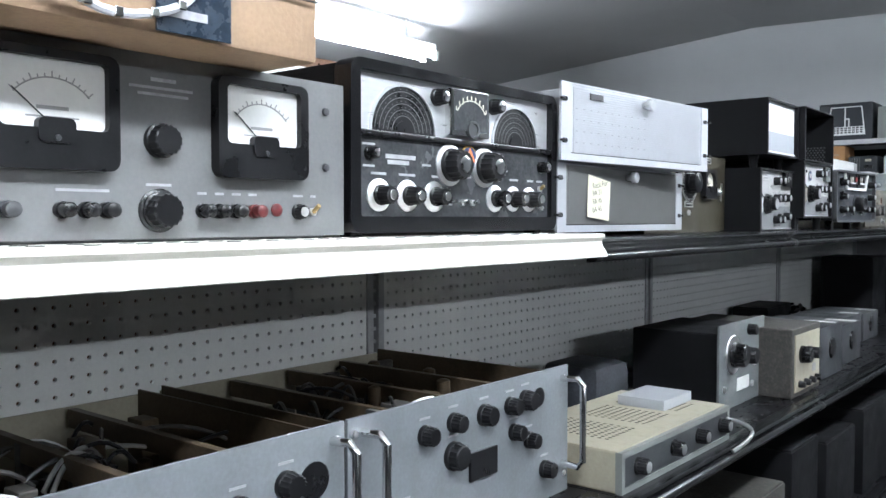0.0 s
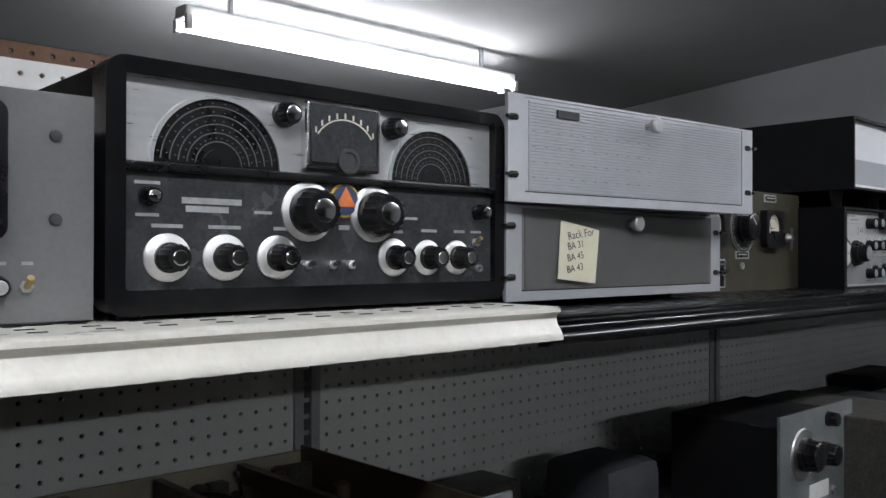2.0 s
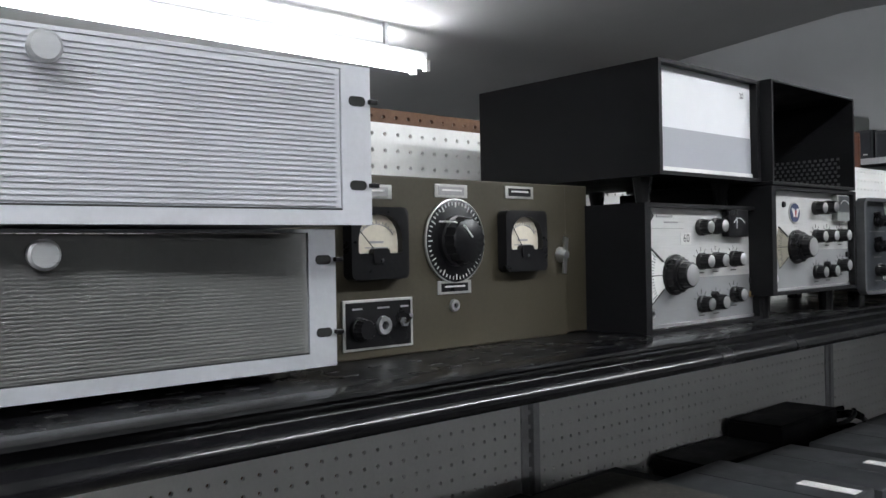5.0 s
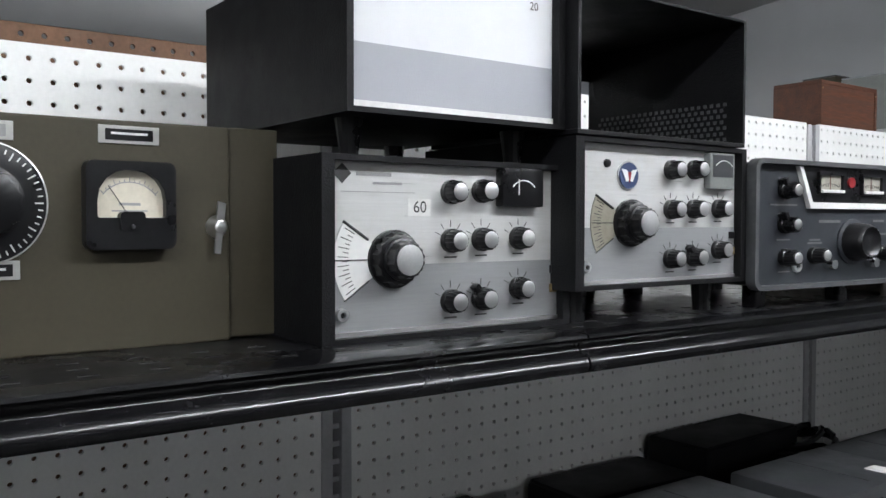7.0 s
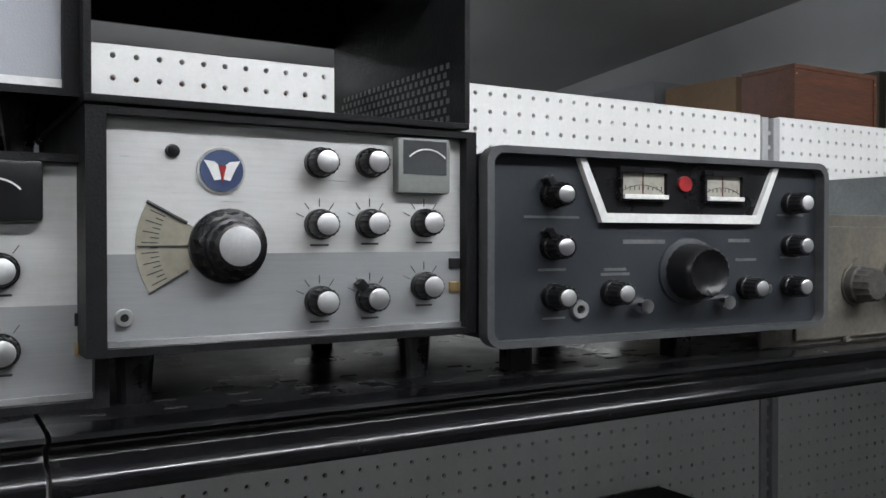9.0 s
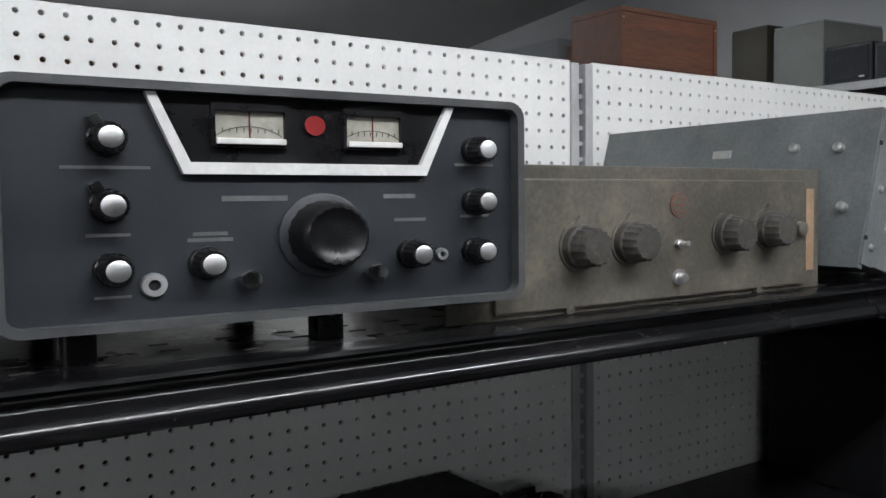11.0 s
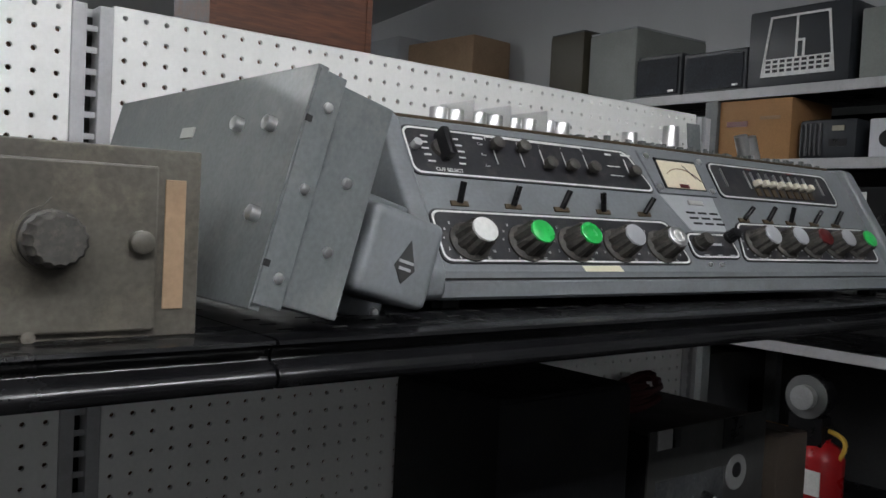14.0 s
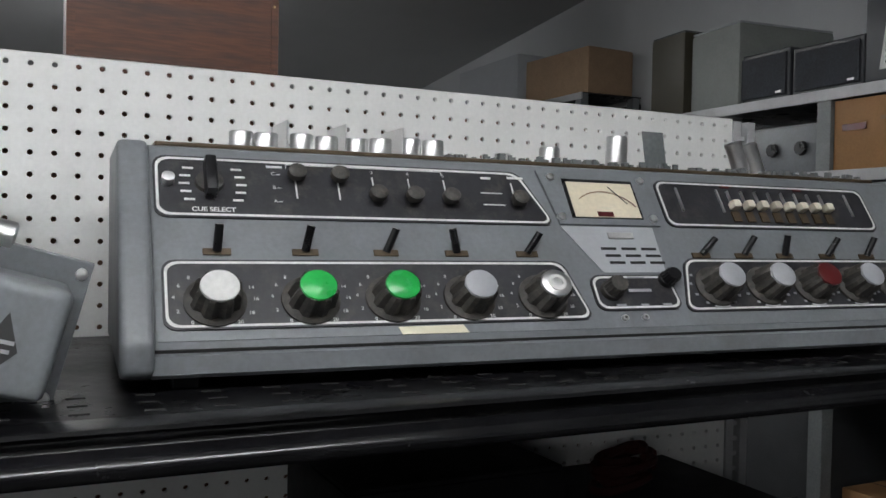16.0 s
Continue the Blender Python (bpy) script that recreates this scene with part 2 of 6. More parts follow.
def text(name, body, size, x, y, z, material, parent, turn=0.0, bold=0.0):
    me = text_mesh(body, size, bold)
    me.materials.append(material)
    ob = new(name, me)
    base = Matrix(((0, 0, 1, x), (1, 0, 0, y), (0, 1, 0, z), (0, 0, 0, 1)))
    ob.matrix_basis = base @ pose(0, 0, 0, 0, 0, turn)
    if parent is not None:
        ob.parent = parent
    return ob


def prism(bm, pts, x0, x1):
    """Polygon of (y, z) points, pushed from x0 to x1."""
    a = [bm.verts.new((x0, y, z)) for y, z in pts]
    b = [bm.verts.new((x1, y, z)) for y, z in pts]
    bm.faces.new(a)
    bm.faces.new(list(reversed(b)))
    for i in range(len(pts)):
        j = (i + 1) % len(pts)
        bm.faces.new((a[i], a[j], b[j], b[i]))
    bmesh.ops.recalc_face_normals(bm, faces=bm.faces)
    return bm


def rounded(y0, y1, z0, z1, r, n=5):
    pts = []
    for cy, cz, a0 in ((y1 - r, z1 - r, 0), (y0 + r, z1 - r, 90), (y0 + r, z0 + r, 180), (y1 - r, z0 + r, 270)):
        for i in range(n + 1):
            a = radians(a0 + 90 * i / n)
            pts.append((cy + r * math.cos(a), cz + r * math.sin(a)))
    return pts


def inset_poly(pts, d):
    cy = sum(p[0] for p in pts) / len(pts)
    cz = sum(p[1] for p in pts) / len(pts)
    w = max(abs(p[0] - cy) for p in pts)
    h = max(abs(p[1] - cz) for p in pts)
    return [(cy + (y - cy) * (1 - d / w), cz + (z - cz) * (1 - d / h)) for y, z in pts]


def ring(bm, outer, inner, x0, x1):
    """A frame between two outlines with the same number of points, from x0 to x1."""
    q = [[bm.verts.new((x, y, z)) for y, z in o] for o, x in ((outer, x0), (outer, x1), (inner, x1), (inner, x0))]
    n = len(outer)
    for k in range(4):
        a, b = q[k], q[(k + 1) % 4]
        for i in range(n):
            j = (i + 1) % n
            bm.faces.new((a[i], a[j], b[j], b[i]))
    bmesh.ops.recalc_face_normals(bm, faces=bm.faces)
    return bm


def sweep(points, r, n=8):
    """A round wire along points."""
    bm = bmesh.new()
    rings = []
    for i, p in enumerate(points):
        p = Vector(p)
        d = (Vector(points[min(i + 1, len(points) - 1)]) - Vector(points[max(i - 1, 0)])).normalized()
        s = d.cross(Vector((0.13, 0.31, 0.94))).normalized()
        u = s.cross(d)
        rings.append([bm.verts.new(p + r * (math.cos(2 * math.pi * k / n) * s + math.sin(2 * math.pi * k / n) * u)) for k in range(n)])
    for a, b in zip(rings, rings[1:]):
        for k in range(n):
            j = (k + 1) % n
            bm.faces.new((a[k], a[j], b[j], b[k]))
    bm.faces.new(rings[0])
    bm.faces.new(rings[-1])
    bmesh.ops.recalc_face_normals(bm, faces=bm.faces)
    return bm


def knob(parent, x, y, z, r, h, cap=None, skirt=0.0, skirt_mat=None, body=None, pointer=0, label="", capr=0.62):
    """A round fluted knob standing out along x; cap is the material of its end."""
    body = body or M["black"]
    bm = lathe(bmesh.new(), [(x, 0), (x, r), (x + 0.3 * h, r), (x + 0.35 * h, r * 0.93), (x + 0.93 * h, r * 0.88), (x + h, r * 0.80), (x + h, 0)], y, z, 32, 16, r * 0.07, r * 0.94)
    if pointer:
        a = radians(pointer)
        pm = B(0, h * 0.55, -r * 0.28, r * 0.28, 0, r * 1.5, bevel=r * 0.06)
        bmesh.ops.transform(pm, matrix=Matrix.Translation((x, y, z)) @ Matrix.Rotation(a, 4, "X"), verts=pm.verts)
        me = bpy.data.meshes.new("tmp")
        pm.to_mesh(me)
        pm.free()
        bm.from_mesh(me)
        bpy.data.meshes.remove(me)
    k = part("knob", bm, body, parent, label, smooth=True)
    if cap:
        part("knob_cap", lathe(bmesh.new(), [(x + h * 0.98, 0), (x + h * 0.98, r * capr), (x + h * 1.04, r * capr), (x + h * 1.06, r * capr * 0.9), (x + h * 1.05, 0)], y, z, 24), cap, k, smooth=True)
    if skirt:
        part("skirt", lathe(bmesh.new(), [(x - 0.001, 0), (x - 0.001, skirt), (x + 0.002, skirt), (x + 0.005, skirt * 0.8), (x + 0.005, 0)], y, z, 28), skirt_mat or M["alu"], k, smooth=True)
    return k


def bars(parent, x, rows, material, seed=1):
    """Unreadable print: plain bars (y centre, z centre, width, height) on the plane x, in one mesh."""
    bm = bmesh.new()
    for y, z, w, h in rows:
        box(bm, x - 0.0003, x + 0.0005, y - w / 2, y + w / 2, z - h / 2, z + h / 2)
    return part("printing", bm, material, parent)


def screw(parent, x, y, z, r=0.004, material=None):
    return part("screw", lathe(bmesh.new(), [(x - 0.001, 0), (x - 0.001, r), (x + r * 0.5, r * 0.8), (x + r * 0.7, 0)], y, z, 10), material or M["alu"], parent, smooth=True)


def toggle(parent, x, y, z, material=None, ln=0.014, up=35.0, side=0.0, r=0.003):
    t = part("toggle_switch", lathe(bmesh.new(), [(x, 0), (x, 0.0055), (x + 0.004, 0.0055), (x + 0.004, 0)], y, z, 6), M["alu"], parent)
    d = Vector((math.cos(radians(up)), math.sin(radians(side)), math.sin(radians(up)))).normalized()
    p = Vector((x + 0.003, y, z))
    part("bat_lever", sweep([p, p + d * ln * 0.5, p + d * ln], r, 8), material or M["chrome"], t, smooth=True)
    return t


def jack(parent, x, y, z, r=0.006):
    j = part("jack_socket", lathe(bmesh.new(), [(x, r * 0.45), (x, r), (x + 0.004, r * 0.9), (x + 0.004, r * 0.45), (x, r * 0.45)], y, z, 16), M["alu"], parent, smooth=True)
    part("jack_hole", disc(x + 0.0005, y, z, r * 0.46, 12, 0.0006), M["hole"], j)
    return j


def arc_pts(cy, cz, r, a0, a1, n):
    return [(cy + r * math.cos(radians(a0 + (a1 - a0) * i / n)), cz + r * math.sin(radians(a0 + (a1 - a0) * i / n))) for i in range(n + 1)]


def arc_band(bm, cy, cz, r0, r1, a0, a1, x0, x1, n=24):
    outer = arc_pts(cy, cz, r1, a0, a1, n)
    inner = arc_pts(cy, cz, r0, a0, a1, n)
    return prism(bm, outer + inner[::-1], x0, x1)


def arched(y0, y1, z0, z1, top, foot, n=4):
    """A window with widely rounded upper corners."""
    up, low = rounded(y0, y1, z0, z1, top, n), rounded(y0, y1, z0, z1, foot, n)
    return up[:2 * (n + 1)] + low[2 * (n + 1):]


def meter(parent, x, y0, y1, z0, z1, face, arch=False, needle=130, depth=0.016, window=0.62, label=""):
    """A panel meter: bakelite case, recessed scale, needle, glass-like lower cover."""
    w, h = y1 - y0, z1 - z0
    bm = bmesh.new()
    o = rounded(y0, y1, z0, z1, w * 0.09, 4)
    i = rounded(y0 + w * 0.09, y1 - w * 0.09, z0 + h * (1 - window - 0.04), z1 - h * 0.08, w * 0.05, 4)
    if arch:
        i = arched(y0 + w * 0.12, y1 - w * 0.12, z0 + h * (1 - window - 0.04), z1 - h * 0.10, w * 0.33, w * 0.03)
    ring(bm, o, i, x, x + depth)
    case = part("meter_case", bm, M["black"], parent, label, smooth=True)
    part("scale", prism(bmesh.new(), inset_poly(i, -0.001), x + 0.001, x + depth * 0.45), face, case)
    sx = x + depth * 0.45
    cy, cz = (y0 + y1) / 2, z0 + h * 0.36
    bm = bmesh.new()
    arc_band(bm, cy, cz, h * 0.40, h * 0.412, 40, 140, sx, sx + 0.0006)
    for k in range(13):
        a = radians(42 + 96 * k / 12)
        ln = 0.05 if k % 3 == 0 else 0.028
        p0, p1 = h * 0.41, h * (0.41 + ln)
        c, s = math.cos(a), math.sin(a)
        t = w * 0.004
        prism(bm, [(cy + p0 * c - t * s, cz + p0 * s + t * c), (cy + p1 * c - t * s, cz + p1 * s + t * c), (cy + p1 * c + t * s, cz + p1 * s - t * c), (cy + p0 * c + t * s, cz + p0 * s - t * c)], sx, sx + 0.0006)
    box(bm, sx, sx + 0.0006, cy - w * 0.12, cy + w * 0.12, cz + h * 0.14, cz + h * 0.17)
    box(bm, sx, sx + 0.0006, cy - w * 0.2, cy + w * 0.2, cz + h * 0.07, cz + h * 0.085)
    part("scale_marks", bm, M["ink_grey"], case)
    a = radians(needle)
    d = Vector((0, math.cos(a), math.sin(a)))
    p = Vector((sx + 0.002, cy, cz))
    part("needle", sweep([p, p + d * h * 0.25, p + d * h * 0.44], w * 0.006, 6), M["ink"], case)
    part("zero_cover", prism(bmesh.new(), rounded(cy - w * 0.14, cy + w * 0.14, z0 + h * 0.22, z0 + h * 0.43, w * 0.05, 4), x + depth * 0.5, x + depth + 0.002), M["black"], case, smooth=True)
    screw(case, x + depth + 0.002, cy, z0 + h * 0.26, w * 0.028, M["grey_dark"])
    return case


def box_cabinet(parent, depth, y0, y1, z0, z1, material, bevel=0.006, name="cabinet", x1=0.0):
    return part(name, B(-depth, x1, y0, y1, z0, z1, bevel=bevel), material, parent, smooth=True)

# ---- structure ----
YU = [-1.158, 0.061, 1.280, 2.499, 3.718, 4.937]
PX = -1.067
DECK = 1.43
BLACK = 1.42
TOPS = (1.727, 1.727, 1.727, 1.747, 1.747)


def structure(name, bm, material, label, category):
    ob = part(name, bm, material, None)
    return tagged(ob, label, category, kind="structure")


structure("floor", B(-6.2, 7.2, -3.2, 6.9, -0.1, 0.0), M["floor"], "dark grey concrete floor of the store", "floor")
bm = bmesh.new()
RZ, RX = 2.84, -2.1
vs = [bm.verts.new(p) for p in ((-6.2, -3.2, 2.51), (RX, -3.2, RZ), (7.2, -3.2, 2.56), (7.2, 6.9, 2.56), (RX, 6.9, RZ), (-6.2, 6.9, 2.51))]
bm.faces.new((vs[0], vs[1], vs[4], vs[5]))
bm.faces.new((vs[1], vs[2], vs[3], vs[4]))
g = bmesh.ops.extrude_face_region(bm, geom=list(bm.faces))
bmesh.ops.translate(bm, vec=(0, 0, 0.1), verts=[v for v in g["geom"] if isinstance(v, bmesh.types.BMVert)])
bmesh.ops.recalc_face_normals(bm, faces=bm.faces)
structure("ceiling", bm, M["ceiling"], "grey painted low pitched ceiling", "ceiling")
structure("wall_north", B(-6.2, 7.2, 6.35, 6.7, 0, 3.05), M["wall"], "pale grey painted end wall", "wall")
# South and east walls are out of view, dark to hold down ambient light.
structure("wall_south", B(-6.2, 7.2, -3.2, -3.0, 0, 3.05), M["darkwall"], "unseen wall, coloured dark to cut bounced light", "wall")
structure("wall_west", B(-6.2, -6.0, -3.0, 6.5, 0, 3.05), M["wall"], "pale grey painted side wall", "wall")
structure("wall_east", B(7.0, 7.2, -3.0, 6.5, 0, 3.05), M["darkwall"], "unseen side wall, coloured dark to cut bounced light", "wall")


def peg_sheet(y0, y1, z0, z1, x, th, ycol, zrow, pitch=0.0254, r=0.0034):
    """Hardboard sheet with real round holes, laid out on a square pitch."""
    verts, faces = [], []

    def add(p):
        verts.append(p)
        return len(verts) - 1

    cols = []
    y = ycol
    while y + pitch * 0.5 < y1:
        cols.append(y)
        y += pitch
    rows = []
    z = zrow
    while z - pitch * 0.5 > z0:
        rows.append(z)
        z -= pitch
    ya, yb = cols[0] - pitch / 2, cols[-1] + pitch / 2
    zt, zb = rows[0] + pitch / 2, rows[-1] - pitch / 2
    k = 8
    h = pitch / 2
    sq = [(1, 0), (1, 1), (0, 1), (-1, 1), (-1, 0), (-1, -1), (0, -1), (1, -1)]
    for cz in rows:
        for cy in cols:
            o = [add((x, cy + a * h, cz + b * h)) for a, b in sq]
            i = [add((x, cy + r * math.cos(math.pi * j / 4), cz + r * math.sin(math.pi * j / 4))) for j in range(k)]
            b2 = [add((x - th, cy + r * math.cos(math.pi * j / 4), cz + r * math.sin(math.pi * j / 4))) for j in range(k)]
            for j in range(k):
                n = (j + 1) % k
                faces.append((i[j], o[j], o[n], i[n]))
                faces.append((b2[j], i[j], i[n], b2[n]))

    def quad(a, b, c, d):
        faces.append(tuple(add(p) for p in (a, b, c, d)))

    quad((x, y0, z0), (x, ya, z0), (x, ya, z1), (x, y0, z1))
    quad((x, yb, z0), (x, y1, z0), (x, y1, z1), (x, yb, z1))
    quad((x, ya, zt), (x, yb, zt), (x, yb, z1), (x, ya, z1))
    quad((x, ya, z0), (x, yb, z0), (x, yb, zb), (x, ya, zb))
    quad((x, y0, z1), (x, y1, z1), (x - th, y1, z1), (x - th, y0, z1))
    quad((x, y0, z0), (x - th, y0, z0), (x - th, y0, z1), (x, y0, z1))
    quad((x, y1, z0), (x, y1, z1), (x - th, y1, z1), (x - th, y1, z0))
    me = bpy.data.meshes.new("pegboard")
    me.from_pydata(verts, [], faces)
    return me


gondola = thing("gondola", "double-sided store shelving with white pegboard back", "shelving", pose(0, 0, 0))
gondola["kind"] = "structure"
for k in range(5):
    a, b = YU[k] + 0.024, YU[k + 1] - 0.024
    top = TOPS[k]
    me = peg_sheet(a, b, 0.86, top, PX, 0.006, a + 0.014, top - (0.017 if k <= 2 else 0.012))
    me.materials.append(M["peg"])
    ob = new("pegboard", me)
    ob.parent = gondola
    tagged(ob, "white perforated hardboard panel")
    rear_top = 1.755 if k <= 2 else 1.715
    me = peg_sheet(a, b, 1.62, rear_top, PX - 0.032, 0.006, a + 0.012, rear_top - 0.012)
    me.materials.append(M["peg_core"])
    ob = new("back_pegboard", me)
    ob.parent = gondola
    tagged(ob, "brown unpainted perforated hardboard panel")
    part("lower_back_panel", B(PX - 0.040, PX - 0.030, a, b, 0.1, 1.62), M["peg_core"], gondola)
    part("base_panel", B(PX - 0.004, PX, a, b, 0.1, 0.858), M["peg"], gondola)
for k, y in enumerate(YU):
    bm = bmesh.new()
    top = 1.735 if k <= 2 else 1.744
    box(bm, PX - 0.03, PX + 0.004, y - 0.0235, y - 0.007, 0, top, bevel=0.0015)
    box(bm, PX - 0.03, PX + 0.004, y + 0.007, y + 0.0235, 0, top, bevel=0.0015)
    z = 0.85
    while z < top - 0.02:
        box(bm, PX - 0.006, PX - 0.003, y - 0.007, y + 0.007, z, z + 0.007)
        z += 0.0254
    box(bm, PX - 0.03, PX - 0.026, y - 0.007, y + 0.007, 0, top)
    up = part("upright", bm, M["upright"], gondola, "grey slotted steel upright")
    part("slot_shadow", B(PX - 0.0255, PX - 0.024, y - 0.007, y + 0.007, 0.85, top - 0.01), M["hole"], up)


def shelf(y0, y1, z, xf, material, label, white=False):
    """One steel shelf: perforated deck, rolled front lip, end brackets."""
    t = thing("shelf", label, "shelf", pose(xf, y0, z), "gondola shelves")
    w = y1 - y0
    if white:
        prof = [(-0.03, 0), (-0.004, 0), (0, -0.002), (0.0005, -0.006), (-0.004, -0.009), (-0.006, -0.013), (-0.004, -0.020), (0.001, -0.027), (0.0045, -0.033), (0.004, -0.037), (-0.002, -0.038), (-0.002, -0.036), (-0.009, -0.02), (-0.012, -0.006), (-0.03, -0.004)]
    else:
        prof = [(-0.03, 0), (-0.006, 0), (-0.001, -0.001), (0, -0.004), (-0.006, -0.006), (-0.012, -0.010), (-0.0135, -0.014), (-0.012, -0.017), (-0.006, -0.0195), (0.0, -0.023), (0.003, -0.0275), (0.0025, -0.0325), (-0.002, -0.037), (-0.016, -0.038), (-0.017, -0.006), (-0.03, -0.004)]
    bm = bmesh.new()
    a = [bm.verts.new((x, 0.0015, zz)) for x, zz in prof]
    b = [bm.verts.new((x, w - 0.0015, zz)) for x, zz in prof]
    for i in range(len(prof)):
        j = (i + 1) % len(prof)
        bm.faces.new((a[i], b[i], b[j], a[j]))
    bm.faces.new(a)
    bm.faces.new(b[::-1])
    bmesh.ops.recalc_face_normals(bm, faces=bm.faces)
    part("front_lip", bm, M["whiteshelf"] if white else M["blacklip"], t, smooth=True)
    depth = xf - PX - 0.006
    part("deck", B(-depth, -0.03, 0.0015, w - 0.0015, -0.004, 0.0), material, t)
    bm = bmesh.new()
    n = int(w / 0.05)
    for row in range(3):
        for i in range(n):
            yy = 0.03 + i * 0.05
            xx = -0.045 - row * 0.03
            box(bm, xx - 0.002, xx + 0.002, yy - 0.007, yy + 0.007, 0.0, 0.0006)
    part("deck_slot", bm, M["hole"], t)["kind"] = "stuff"
    for yy in (0.004, w - 0.010):
        part("bracket", prism(bmesh.new(), [(yy, -0.004), (yy + 0.004, -0.004), (yy + 0.004, -0.032), (yy, -0.032)], -depth, -0.02), material, t)
    part("rear_flange", B(-depth, -depth + 0.003, 0.01, w - 0.01, -0.03, -0.004), material, t)
    return t


shelf(YU[0], YU[1] - 0.006, DECK, -0.555, M["whiteshelf"], "cream enamelled steel shelf", True)
shelf(YU[1] - 0.006, YU[2] - 0.006, DECK, -0.553, M["whiteshelf"], "cream enamelled steel shelf with rolled lip", True)
for k in (2, 3, 4):
    shelf(YU[k] - 0.006, YU[k + 1] - 0.006, BLACK, -0.572, M["blackshelf"], "scuffed black enamelled steel shelf")
LOW = 1.01
for k in range(5):
    shelf(YU[k] - 0.006, YU[k + 1] - 0.006, LOW, -0.502, M["blackshelf"], "dusty black lower steel shelf")
for k in range(5):
    shelf(YU[k] - 0.006, YU[k + 1] - 0.006, 0.60, -0.502, M["blackshelf"], "dusty black bottom steel shelf")


def back_shelf(y0, y1):
    t = thing("rear_shelf", "dark steel shelf on the far side of the gondola", "shelf", pose(PX - 0.045, y0, 1.705), "rear shelves")
    part("deck", B(-0.45, 0, 0, y1 - y0, -0.03, 0, bevel=0.004), M["blackshelf"], t)
    return t


for k in range(3, 5):
    back_shelf(YU[k] + 0.03, YU[k + 1] - 0.03)


def fluorescent(x, y0, y1, z, ztop):
    t = thing("fluorescent_light", "white twin-tube fluorescent ceiling light, switched on", "ceiling light", pose(x, y0, z), "ceiling lights")
    w = y1 - y0
    part("housing", B(-0.05, 0.05, 0.0, w, 0.045, 0.10, bevel=0.01), M["fixture"], t)
    for yy in (0.25, w - 0.25):
        part("hanger", B(-0.01, 0.01, yy - 0.01, yy + 0.01, 0.095, ztop - z), M["fixture"], t)
    for dx in (-0.055, 0.055):
        bm = lathe(bmesh.new(), [(0, 0), (0, 0.019), (w - 0.08, 0.019), (w - 0.08, 0)], 0, 0, 16)
        bmesh.ops.transform(bm, matrix=Matrix.Translation((dx, 0.04, 0.02)) @ Matrix.Rotation(radians(90), 4, "Z"), verts=bm.verts)
        part("tube", bm, M["tube"], t, smooth=True)
        for yy in (0.0, w - 0.03):
            part("socket", B(dx - 0.016, dx + 0.016, yy, yy + 0.03, -0.012, 0.05, bevel=0.004), M["fixture"], t)
    return t


def ceil_z(x):
    return 2.51 + (RZ - 2.51) * (x + 6.2) / (RX + 6.2) if x < RX else RZ + (2.56 - RZ) * (x - RX) / (7.2 - RX)


fluorescent(-3.55, 2.26, 4.42, 2.50, ceil_z(-3.55))
for x, y0 in ((0.5, -0.9), (0.5, 2.3), (4.3, -1.0)):
    fluorescent(x, y0, y0 + 2.3, 2.50, ceil_z(x))


# ---- things on the upper shelf ----
def cardboard_box():
    X, Y, Z = -0.572, 0.105, 1.6175
    t = thing("cardboard_box", "creased brown cardboard shipping box with dark tape", "box", pose(X, Y, Z))
    bm = B(-0.40, 0, 0, 0.572, 0, 0.30, bevel=0.004)
    bmesh.ops.subdivide_edges(bm, edges=bm.edges, cuts=5, use_grid_fill=True)
    for v in bm.verts:
        v.co += Vector((noise.noise(v.co * 7) * 0.006, noise.noise(v.co * 6 + Vector((3, 1, 2))) * 0.005, noise.noise(v.co * 8 + Vector((9, 4, 2))) * 0.004 if v.co.z > 0.01 else 0))
    part("carton", bm, M["card"], t, smooth=True)
    part("packing_tape", B(0.0035, 0.006, 0.375, 0.455, 0.002, 0.26, bevel=0.0008), M["tape"], t, "dark blue printed packing tape")
    bars(t, 0.0064, [(0.405, 0.02 + 0.033 * i, 0.045, 0.008) for i in range(6)], M["faint_ink"])
    part("flap_seam", B(0.002, 0.0045, 0.46, 0.568, 0.062, 0.0635), M["ink"], t)
    part("printed_swoosh", arc_band(bmesh.new(), 0.40, 0.20, 0.125, 0.137, 215, 318, 0.003, 0.0064, 20), M["ink"], t)
    return t


cardboard_box()


def lamp_string():
    t = thing("rope_light", "coil of clear beaded rope light hanging on the box", "rope light", pose(-0.560, 0.44, 1.705))
    pts = [(0.004 * math.sin(i), 0.098 * math.cos(2 * math.pi * i / 40), 0.078 * math.sin(2 * math.pi * i / 40)) for i in range(41)]
    part("rope", sweep(pts, 0.0042, 8), M["rackwhite"], t, smooth=True)
    for i in range(0, 40, 2):
        p = pts[i]
        part("bead", B(p[0] - 0.005, p[0] + 0.006, p[1] - 0.004, p[1] + 0.004, p[2] - 0.004, p[2] + 0.004, bevel=0.001), M["chrome"], t)


lamp_string()


